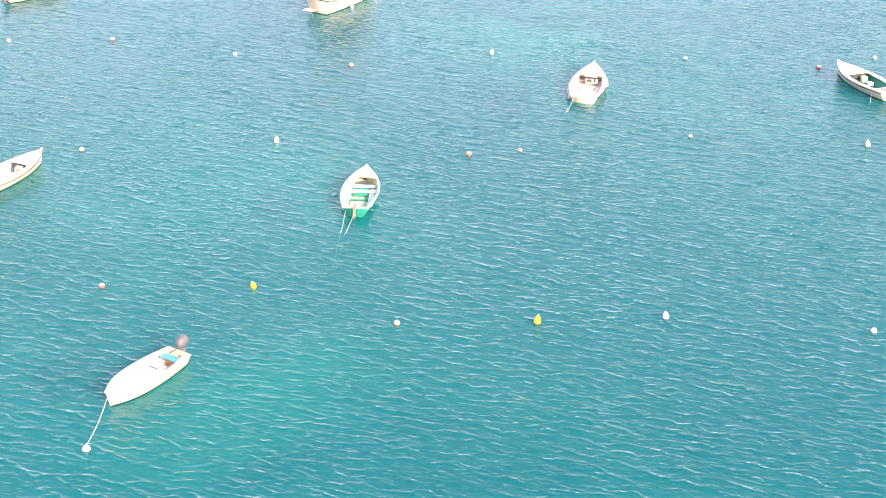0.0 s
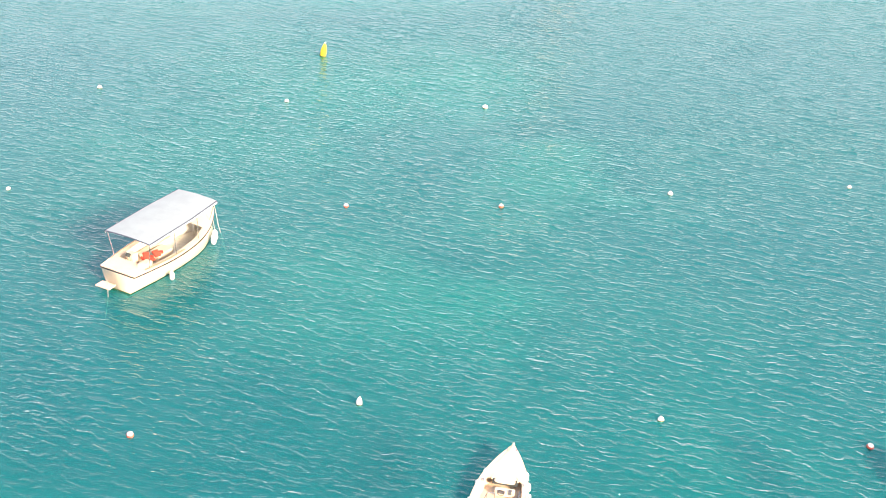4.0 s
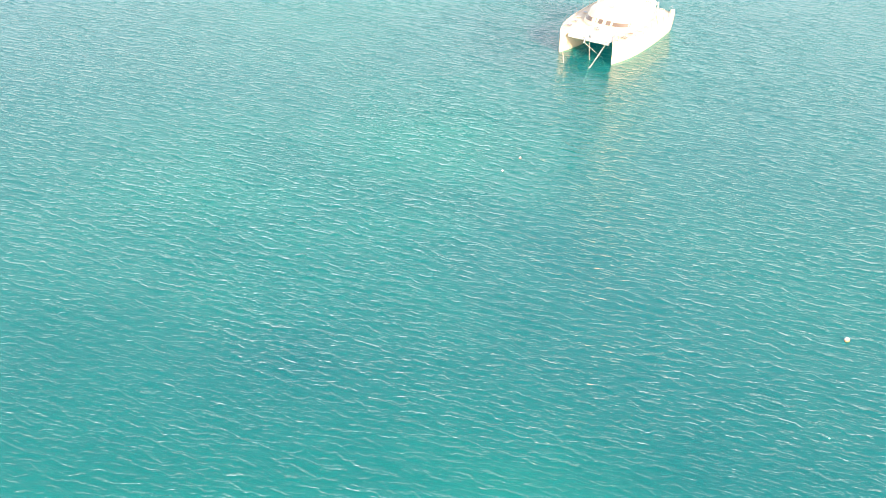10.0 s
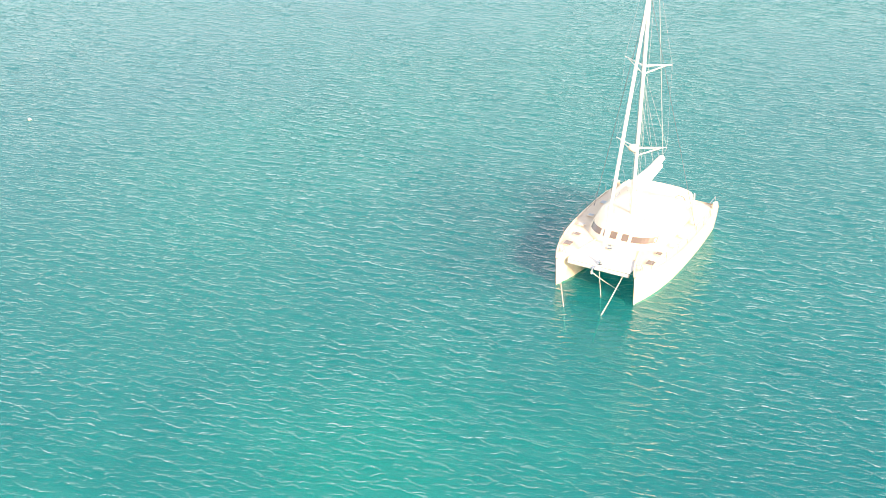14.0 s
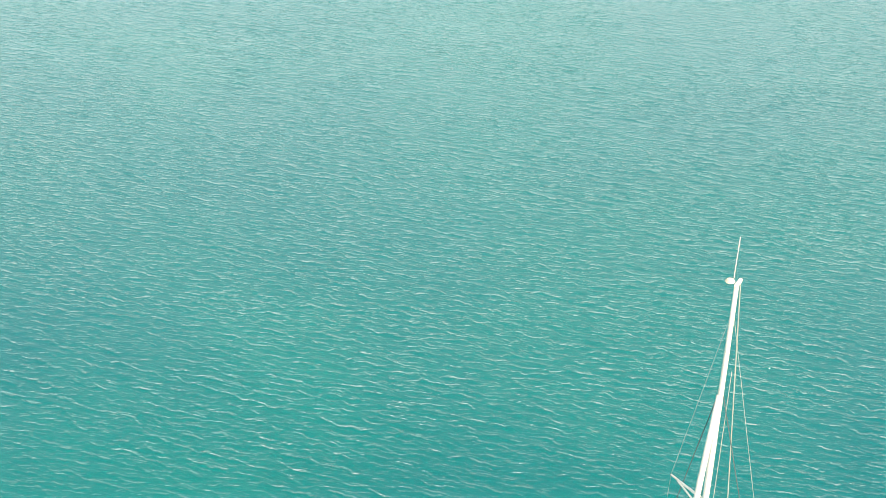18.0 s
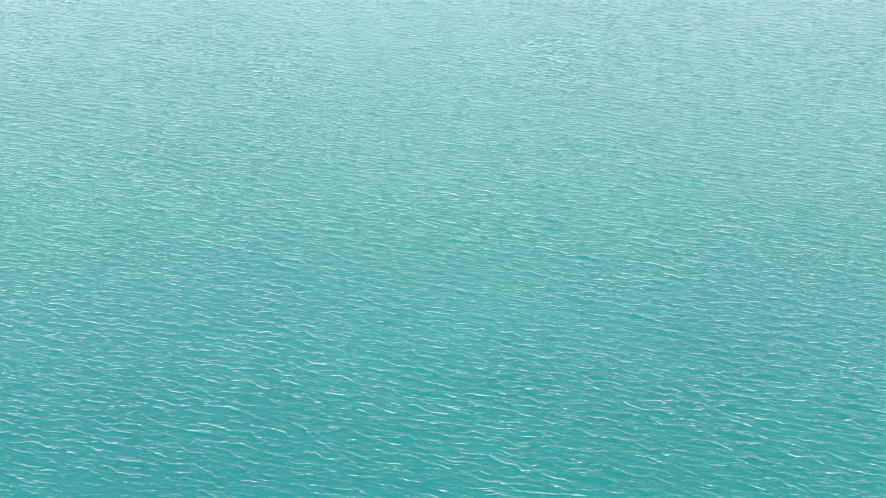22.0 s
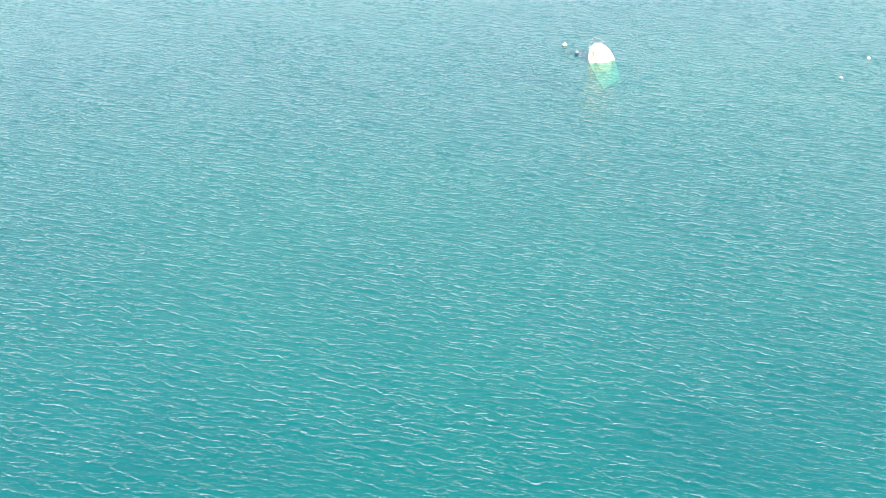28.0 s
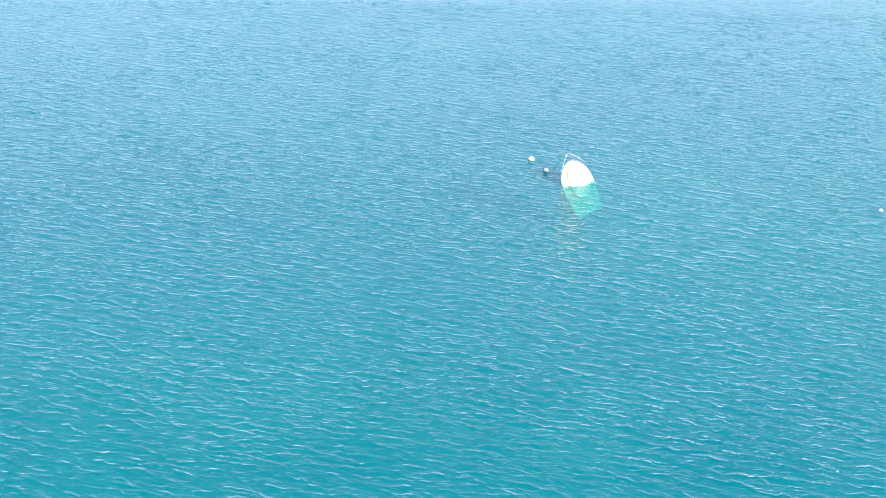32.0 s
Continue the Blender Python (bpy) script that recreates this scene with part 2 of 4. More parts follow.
def sea_bed():
    m, nodes, links, bsdf = material("sand_and_weed")
    geo = nodes.new("ShaderNodeNewGeometry")
    wide = coords(nodes, links, (1, 1, 1), 0, True)
    warp = noise_tex(nodes, links, wide, 0.06, 3, 0.5)
    drift = nodes.new("ShaderNodeTexNoise")
    drift.inputs["Scale"].default_value, drift.inputs["Detail"].default_value = 0.07, 3.0
    links.new(wide, drift.inputs["Vector"])
    shifted = nodes.new("ShaderNodeVectorMath")
    shifted.operation = "MULTIPLY_ADD"
    links.new(drift.outputs["Color"], shifted.inputs[0])
    shifted.inputs[1].default_value = (22, 22, 0)
    links.new(geo.outputs["Position"], shifted.inputs[2])
    total = None
    for x, y, reach, bare in SAND:
        d = nodes.new("ShaderNodeVectorMath")
        d.operation = "DISTANCE"
        links.new(shifted.outputs["Vector"], d.inputs[0])
        d.inputs[1].default_value = (x + 11, y + 11, -4)
        f = nodes.new("ShaderNodeMapRange")
        f.interpolation_type = "SMOOTHSTEP"
        f.inputs["From Min"].default_value, f.inputs["From Max"].default_value = reach * 1.8, 0.0
        f.inputs["To Max"].default_value = bare
        links.new(d.outputs["Value"], f.inputs["Value"])
        if total is None:
            total = f.outputs["Result"]
        else:
            s = nodes.new("ShaderNodeMath")
            s.operation = "MAXIMUM"
            links.new(total, s.inputs[0])
            links.new(f.outputs["Result"], s.inputs[1])
            total = s.outputs[0]
    mixed = nodes.new("ShaderNodeMath")
    mixed.operation = "MULTIPLY_ADD"
    links.new(warp, mixed.inputs[0])
    mixed.inputs[1].default_value = 0.55
    links.new(total, mixed.inputs[2])
    col = ramp(nodes, links, mixed.outputs[0], [(0.15, (0.10, 0.155, 0.20)), (0.6, (0.20, 0.26, 0.25)), (1.0, (0.38, 0.44, 0.34))])
    links.new(col, bsdf.inputs["Base Color"])
    bsdf.inputs["Roughness"].default_value = 0.95
    return m


# ---- mesh helpers ----
def part(name, bm, mat, parent=None, label="", smooth=False):
    me = bpy.data.meshes.new(name)
    bmesh.ops.recalc_face_normals(bm, faces=bm.faces)
    bm.to_mesh(me)
    bm.free()
    me.materials.append(mat)
    if smooth:
        me.polygons.foreach_set("use_smooth", [True] * len(me.polygons))
    ob = new(name, me)
    if parent is not None:
        ob.parent = parent
    if label:
        tagged(ob, label)
    return ob


def thing(name, label, category, m, group=""):
    ob = new(name)
    ob.empty_display_size = 0.3
    ob.matrix_world = m
    return tagged(ob, label, category, group)


def box(size, at=(0, 0, 0), bevel=0.02, rot=None, bm=None):
    bm = bm or bmesh.new()
    got = bmesh.ops.create_cube(bm, size=1.0)
    bmesh.ops.scale(bm, vec=size, verts=got["verts"])
    if bevel:
        edges = list({e for v in got["verts"] for e in v.link_edges})
        out = bmesh.ops.bevel(bm, geom=edges, offset=bevel, segments=2, affect="EDGES", profile=0.6)
        verts = list({v for f in out["faces"] for v in f.verts} | {v for v in got["verts"] if v.is_valid})
    else:
        verts = got["verts"]
    if rot is not None:
        bmesh.ops.rotate(bm, cent=(0, 0, 0), matrix=rot, verts=verts)
    bmesh.ops.translate(bm, vec=at, verts=verts)
    return bm


def tube(points, radius, sides=8, bm=None, taper=None, closed=False):
    """A round bar along the points."""
    bm = bm or bmesh.new()
    pts = [Vector(p) for p in points]
    rings = []
    for i, p in enumerate(pts):
        if closed:
            way = pts[(i + 1) % len(pts)] - pts[i - 1]
        else:
            way = pts[min(i + 1, len(pts) - 1)] - pts[max(i - 1, 0)]
        q = way.to_track_quat("Z", "Y")
        r = radius * (taper(i / max(1, len(pts) - 1)) if taper else 1)
        rings.append([bm.verts.new(p + q @ Vector((math.cos(a) * r, math.sin(a) * r, 0))) for a in (2 * math.pi * k / sides for k in range(sides))])
    for a, b in zip(rings, rings[1:] + ([rings[0]] if closed else [])):
        for k in range(sides):
            bm.faces.new((a[k], a[(k + 1) % sides], b[(k + 1) % sides], b[k]))
    if not closed:
        bm.faces.new(rings[0][::-1])
        bm.faces.new(rings[-1])
    return bm


def lathe(profile, sides=20, bm=None, at=(0, 0, 0)):
    """A turned body from (radius, height) pairs."""
    bm = bm or bmesh.new()
    rings = []
    for r, z in profile:
        if r < 1e-4:
            rings.append([bm.verts.new((at[0], at[1], at[2] + z))])
        else:
            rings.append([bm.verts.new((at[0] + r * math.cos(2 * math.pi * k / sides), at[1] + r * math.sin(2 * math.pi * k / sides), at[2] + z)) for k in range(sides)])
    for a, b in zip(rings, rings[1:]):
        for k in range(sides):
            j = (k + 1) % sides
            if len(a) == 1:
                bm.faces.new((a[0], b[j], b[k]))
            elif len(b) == 1:
                bm.faces.new((a[k], a[j], b[0]))
            else:
                bm.faces.new((a[k], a[j], b[j], b[k]))
    return bm


def sag(a, b, drop, n=14):
    a, b = Vector(a), Vector(b)
    return [a.lerp(b, k / n) - Vector((0, 0, drop * 4 * (k / n) * (1 - k / n))) for k in range(n + 1)]


def grid_faces(bm, rows, closed=False):
    for a, b in zip(rows, rows[1:]):
        for k in range(len(a) - (0 if closed else 1)):
            j = (k + 1) % len(a)
            quad = [a[k], a[j], b[j], b[k]]
            quad = [v for i, v in enumerate(quad) if v not in quad[:i]]
            if len(quad) > 2:
                bm.faces.new(quad)


def rounded_plate(cx, cy, a0, b0, z0, thick, power=3.2, n=40, bow=0.0, bm=None):
    """A slab with rounded corners and softened edges."""
    bm = bm or bmesh.new()
    rows = []
    for dz, shrink in ((0, 0.06), (thick * 0.3, 0.0), (thick * 0.75, 0.0), (thick, 0.07)):
        ring = []
        for k in range(n):
            a = 2 * math.pi * k / n
            c, s = math.cos(a), math.sin(a)
            x = (a0 - shrink) * math.copysign(abs(c) ** (2 / power), c)
            y = (b0 - shrink) * math.copysign(abs(s) ** (2 / power), s)
            ring.append(bm.verts.new((cx + x, cy + y, z0 + dz + bow * (1 - (x / a0) ** 2) * (1 - (y / b0) ** 2 * 0.5))))
        rows.append(ring)
    grid_faces(bm, rows, closed=True)
    bm.faces.new(rows[0][::-1])
    mid = bm.verts.new((cx, cy, z0 + thick + bow))
    for k in range(n):
        bm.faces.new((rows[-1][k], rows[-1][(k + 1) % n], mid))
    return bm


# ---- water and bottom ----
def spread(lo, hi, step, far):
    """Even steps from lo to hi, and steps that grow from there out to far on both sides."""
    mid = np.arange(lo, hi + step, step)
    out, d, s = [], 0.0, step
    while d < far:
        s *= 1.35
        d += s
        out.append(d)
    out = np.array(out)
    return np.concatenate([lo - out[::-1], mid, mid[-1] + out])


def waves(x, y):
    """Short wind waves: the heaving of the surface and the sideways drift that sharpens the crests."""
    rng = np.random.default_rng(7)
    h, dx, dy = np.zeros_like(x), np.zeros_like(x), np.zeros_like(x)
    gust = 0.85 + 0.2 * np.sin(x * 0.083 + y * 0.031) * np.sin(y * 0.057 - x * 0.02 + 1.3)
    for k in range(80):
        length = 0.55 * (1.3 / 0.55) ** rng.random()
        angle = radians(67) + rng.normal(0, 0.5)
        amp = 0.0015 * length * (0.4 + 1.2 * rng.random())
        cx, cy, num, ph = math.cos(angle), math.sin(angle), 2 * math.pi / length, rng.random() * 6.283
        bend = 0.8 * np.sin((x * cy - y * cx) * num * 0.12 + ph * 3)
        th = num * (x * cx + y * cy) + ph + bend
        h += amp * np.sin(th)
        c = amp * 1.8 * np.cos(th)
        dx += cx * c
        dy += cy * c
    return h * gust, dx * gust, dy * gust


def water_sheet():
    xs, ys = spread(-52, 60, 0.24, 3200), spread(44, 436, 0.17, 3200)
    gx, gy = np.meshgrid(xs, ys)
    inside = np.clip((60 - np.abs(gx - 4)) / 5, 0, 1) * np.clip((gy - 40) / 5, 0, 1) * np.clip((440 - gy) / 5, 0, 1)
    gz, dx, dy = (part_of * inside for part_of in waves(gx, gy))
    gx, gy = gx + dx, gy + dy
    ny, nx = gx.shape
    co = np.stack([gx, gy, gz], -1).reshape(-1, 3)
    idx = np.arange(nx * ny).reshape(ny, nx)
    quads = np.stack([idx[:-1, :-1], idx[:-1, 1:], idx[1:, 1:], idx[1:, :-1]], -1).reshape(-1, 4)
    me = bpy.data.meshes.new("water")
    me.vertices.add(len(co))
    me.vertices.foreach_set("co", co.ravel().astype(np.float32))
    me.loops.add(quads.size)
    me.loops.foreach_set("vertex_index", quads.ravel().astype(np.int32))
    me.polygons.add(len(quads))
    me.polygons.foreach_set("loop_start", np.arange(0, quads.size, 4, dtype=np.int32))
    me.update(calc_edges=True)
    me.polygons.foreach_set("use_smooth", np.ones(len(quads), dtype=bool))
    me.materials.append(sea_water())
    return tagged(new("water", me), "clear turquoise sea water with small wind ripples", "water", kind="structure")


water_sheet()


def bottom_sheet():
    bm = bmesh.new()
    xs, ys = spread(-70, 80, 6, 3200), spread(20, 460, 6, 3200)
    rows = [[bm.verts.new((x, y, -4.2 + 0.5 * noise.noise((x * 0.05, y * 0.05, 0)))) for x in xs] for y in ys]
    grid_faces(bm, rows)
    return tagged(part("ground", bm, sea_bed(), smooth=True), "sandy sea bottom with patches of dark weed", "sea bottom", kind="structure")


bottom_sheet()


# ---- small craft ----
class Hull:
    """The lines of a boat: stern at -length/2, bow at +length/2, the waterline at z = 0."""

    def __init__(self, length, beam, side, bow_rise=0.35, transom=0.72, full=0.42, rake=0.35, keel=-0.3, bow_power=2.3, tuck=0.42):
        self.length, self.beam, self.side, self.rise, self.transom, self.full, self.rake, self.keel, self.bow_power, self.tuck = length, beam, side, bow_rise, transom, full, rake, keel, bow_power, tuck

    def half(self, s):
        if s < self.full:
            k = math.sin(math.pi / 2 * s / self.full)
            return self.beam / 2 * (self.transom + (1 - self.transom) * k)
        return self.beam / 2 * max(0.015, 1 - ((s - self.full) / (1 - self.full)) ** self.bow_power)

    def sheer(self, s):
        return self.side + self.rise * max(0.0, (s - 0.25) / 0.75) ** 2.2 + 0.04 * (1 - s)

    def low(self, s):
        return self.keel * (1 - max(0.0, (s - 0.75) / 0.25) ** 2 * 0.8)

    def y(self, s):
        return (s - 0.5) * self.length

    def at(self, s, v, inset=0.0, lift=0.0):
        """The starboard side at station s, v from keel to gunwale."""
        half = max(0.0, self.half(s) - inset)
        lo, hi = self.low(s), self.sheer(s)
        z = lo + (hi - lo) * v
        x = half * (v ** self.tuck * 0.88 + 0.12 * v)
        y = self.y(s) - self.rake * (1 - v) * max(0.0, (s - 0.6) / 0.4) ** 1.5 - inset * max(0.0, (s - 0.6) / 0.4)
        return Vector((x, y, z + lift))


def mirrored(points):
    return [Vector((-p.x, p.y, p.z)) for p in points]


STATIONS = [k / 22 for k in range(23)]


def shell(h, top=1.0, bottom=0.0):
    bm = bmesh.new()
    vs = [bottom + (top - bottom) * (k / 9) ** 1.2 for k in range(10)]
    rows = []
    for s in STATIONS:
        right = [h.at(s, v) for v in vs]
        rows.append([bm.verts.new(p) for p in mirrored(right)[::-1] + right[1:]] if bottom == 0 else [bm.verts.new(p) for p in right])
    grid_faces(bm, rows)
    stern = rows[0]
    bm.faces.new(stern)
    return bm


def liner(h, floor, inset=0.07, s0=0.02, s1=0.97):
    """The inner skin: side walls and the sole."""
    bm = bmesh.new()
    rows = []
    for k in range(19):
        s = s0 + (s1 - s0) * k / 18
        top = h.at(s, 1, inset)
        sole_v = max(0.08, (floor - h.low(s)) / (h.sheer(s) - h.low(s)))
        ring = [h.at(s, v, inset) for v in (sole_v, sole_v + (1 - sole_v) * 0.4, sole_v + (1 - sole_v) * 0.75, 1)]
        rows.append([bm.verts.new(p) for p in mirrored(ring)[::-1] + ring])
    grid_faces(bm, rows)
    bm.faces.new(rows[0])
    return bm


def rim(h, width=0.09, thick=0.05, s0=0.0, s1=1.0, side=1, lift=0.0):
    """One side of the gunwale cap."""
    bm = bmesh.new()
    rows = []
    for k in range(25):
        s = s0 + (s1 - s0) * k / 24
        o, i = h.at(s, 1, -0.02, lift), h.at(s, 1, min(width, h.half(s) * 0.9), lift)
        ring = [o, o + Vector((0, 0, thick)), i + Vector((0, 0, thick)), i]
        rows.append([bm.verts.new((p.x * side, p.y, p.z)) for p in ring])
    grid_faces(bm, rows, closed=True)
    bm.faces.new(rows[0])
    bm.faces.new(rows[-1][::-1])
    return bm


def deck(h, s0, s1, camber=0.06, thick=0.04, lift=0.0, inset=0.05, n=10):
    """A deck between the gunwales, with its underside."""
    bm = bmesh.new()
    tops, lows = [], []
    for k in range(n + 1):
        s = s0 + (s1 - s0) * k / n
        e = h.at(s, 1, min(inset, h.half(s) * 0.8), lift)
        line = [Vector((e.x * u, e.y, e.z + camber * (1 - u * u))) for u in (-1, -0.6, -0.2, 0.2, 0.6, 1)]
        tops.append([bm.verts.new(p) for p in line])
        lows.append([bm.verts.new(p - Vector((0, 0, thick))) for p in line])
    grid_faces(bm, tops)
    grid_faces(bm, lows)
    for a, b in ((tops[0], lows[0]), (tops[-1], lows[-1]), ([r[0] for r in tops], [r[0] for r in lows]), ([r[-1] for r in tops], [r[-1] for r in lows])):
        grid_faces(bm, [a, b])
    return bm


def ring_deck(h, s0, s1, width, opening_corner=0.3, lift=0.0, thick=0.05, side=1):
    """A side deck strip between the gunwale and the cockpit opening."""
    bm = bmesh.new()
    rows = []
    for k in range(13):
        s = s0 + (s1 - s0) * k / 12
        o, i = h.at(s, 1, 0.03, lift), h.at(s, 1, min(width, h.half(s) * 0.85), lift)
        ring = [o, i, i - Vector((0, 0, thick)), o - Vector((0, 0, thick))]
        rows.append([bm.verts.new((p.x * side, p.y, p.z)) for p in ring])
    grid_faces(bm, rows, closed=True)
    bm.faces.new(rows[0])
    bm.faces.new(rows[-1][::-1])
    return bm


def thwart(h, s, z, depth=0.26, thick=0.05, inset=0.08):
    v = (z - h.low(s)) / (h.sheer(s) - h.low(s))
    w = h.at(s, v, inset).x
    return box((2 * w, depth, thick), (0, h.y(s), z), 0.015)


def outboard(parent, x, y, z, scale=1.0, tilt=0.0, cowl_mat=None):
    m = parent
    rot = Matrix.Rotation(radians(tilt), 3, "X")
    o = Vector((x, y, z))
    eng = part("outboard_motor", box((0.12 * scale, 0.10 * scale, 0.34 * scale), o + rot @ Vector((0, -0.05, -0.05)) * scale, 0.02, rot), GREY, m, "grey outboard motor clamped to the transom")
    bm = bmesh.new()
    rows = []
    for k in range(7):
        u = k / 6
        f = math.sin(math.pi * (0.18 + 0.72 * u)) ** 0.6
        w, d = 0.19 * scale * f, 0.30 * scale * f
        rows.append([bm.verts.new(o + rot @ (Vector((w * math.copysign(abs(math.cos(a)) ** 0.6, math.cos(a)), -0.16 * scale + d * math.copysign(abs(math.sin(a)) ** 0.6, math.sin(a)), (0.12 + 0.46 * u) * scale)))) for a in (2 * math.pi * j / 14 for j in range(14))])
    grid_faces(bm, rows, closed=True)
    bm.faces.new(rows[0][::-1])
    bm.faces.new(rows[-1])
    part("cowling", bm, cowl_mat or GREY, eng, smooth=True)
    part("leg", box((0.09 * scale, 0.16 * scale, 0.75 * scale), o + rot @ Vector((0, -0.18, -0.35)) * scale, 0.03, rot), GREY, eng)
    part("cavitation_plate", box((0.18 * scale, 0.34 * scale, 0.02 * scale), o + rot @ Vector((0, -0.22, -0.58)) * scale, 0.005, rot), GREY, eng)
    part("gearcase", tube([o + rot @ Vector((0, -0.02, -0.74)) * scale, o + rot @ Vector((0, -0.1, -0.75)) * scale, o + rot @ Vector((0, -0.4, -0.75)) * scale], 0.06 * scale), GREY, eng)
    part("tiller", tube([o + rot @ Vector((0, 0.05, 0.18)) * scale, o + rot @ Vector((0.03, 0.55, 0.24)) * scale], 0.022 * scale), RUBBER, eng)
    return eng


def mooring_line(points, radius=0.016, label="pale rope running down into the water"):
    ob = part("mooring_line", tube(points, radius, 6), ROPE, label=label, smooth=True)
    return tagged(ob, category="rope")


def placed(x, y, heading, z=0.0, pitch=0.0, roll=0.0):
    return Matrix.Translation((x, y, z)) @ Matrix.Rotation(radians(heading), 4, "Z") @ Matrix.Rotation(radians(pitch), 4, "X") @ Matrix.Rotation(radians(roll), 4, "Y")


def common(h, boat, hull_mat=None, rim_mat=None, inner=None, floor=0.12, rub=RUBBER, s1=0.97, rub_size=0.025):
    part("hull", shell(h), hull_mat or GELCOAT, boat, smooth=True)
    # a dark band painted in for the dark reflection under the hull
    if hull_mat is None:
        for side in (1, -1):
            band, rows = bmesh.new(), []
            for s in STATIONS:
                lo, hi = h.low(s), h.sheer(s)
                ring = [h.at(s, min(1.0, max(0.02, (z - lo) / (hi - lo))), -0.008) for z in (-0.12, -0.02, 0.06)]
                rows.append([band.verts.new((side * p.x, p.y, p.z)) for p in ring])
            grid_faces(band, rows)
            part("reflection_band", band, WEED_AND_REFLECTION, boat, "dark band painted as the reflection along the waterline")
        e0, e1 = (h.at(0, (z - h.low(0)) / (h.sheer(0) - h.low(0))) for z in (-0.12, 0.06))
        band = bmesh.new()
        band.faces.new([band.verts.new(p) for p in ((-e0.x, e0.y - 0.008, e0.z), (e0.x, e0.y - 0.008, e0.z), (e1.x, e1.y - 0.008, e1.z), (-e1.x, e1.y - 0.008, e1.z))])
        part("transom_reflection", band, WEED_AND_REFLECTION, boat)
    part("inner_skin", liner(h, floor, s1=s1), inner or INSIDE, boat, smooth=False)
    for side in (1, -1):
        part("gunwale", rim(h, side=side, s1=0.995), rim_mat or GELCOAT, boat)
        if rub:
            part("rub_rail", tube([Vector((side * (p.x + 0.015), p.y, p.z - 0.07)) for p in (h.at(s, 1) for s in STATIONS)], rub_size, 6), rub, boat)
    w = h.half(0.0)
    part("transom_cap", box((2 * w, 0.12, 0.05), (0, h.y(0) + 0.05, h.sheer(0) + 0.02), 0.015), rim_mat or GELCOAT, boat)
    part("stem_head", box((0.10, 0.16, 0.14), h.at(1, 1) + Vector((0, -0.06, 0.07)), 0.03), rim_mat or GELCOAT, boat)


def covered_dinghy():
    """The white boat with a grey outboard that lies to the white ball."""
    h = Hull(4.95, 2.0, 0.58, 0.24, 0.70, 0.42, 0.22, -0.3, 2.5)
    b = thing("white_motor_dinghy", "white dinghy with long foredeck, blue cushion and grey outboard", "boat", placed(-17.95, 55.35, 150.5))
    common(h, b, inner=DECK, rub=None)
    part("foredeck", deck(h, 0.37, 0.985, 0.10, lift=0.03), DECK, b)
    for side in (1, -1):
        part("side_deck", ring_deck(h, 0.05, 0.38, 0.32, side=side, lift=0.03), DECK, b)
    part("stern_bench", thwart(h, 0.10, 0.46, 0.5, 0.08, 0.12), DECK, b)
    part("cushion", box((1.02, 0.42, 0.09), (0, h.y(0.13), 0.56), 0.035), BLUE, b, "blue seat cushion")
    part("middle_bench", thwart(h, 0.29, 0.46, 0.34, 0.06, 0.12), DECK, b)
    part("console", box((0.34, 0.30, 0.30), (-0.25, h.y(0.36), 0.60), 0.05), DECK, b)
    part("grab_rail", tube([(-0.45, h.y(0.41), 0.60), (-0.45, h.y(0.41), 0.78), (0.05, h.y(0.41), 0.78), (0.05, h.y(0.41), 0.60)], 0.022), GREY, b, "dark grab rail")
    part("mooring_cleat", box((0.05, 0.2, 0.05), (0, h.y(0.93), h.sheer(0.93) + 0.10), 0.015), STEEL, b)
    outboard(b, 0.0, h.y(0) - 0.04, 0.62, 1.25, -8)
    part("boarding_step", box((0.3, 0.24, 0.05), (0.52, h.y(0) - 0.10, 0.30), 0.02), GELCOAT, b)
    bow = b.matrix_world @ (h.at(1, 0.75) + Vector((0, -0.05, 0)))
    mooring_line(sag(bow, (-19.25, 49.85, 0.16), 0.22), 0.014, label="pale rope from dinghy bow to white ball buoy")
    return b


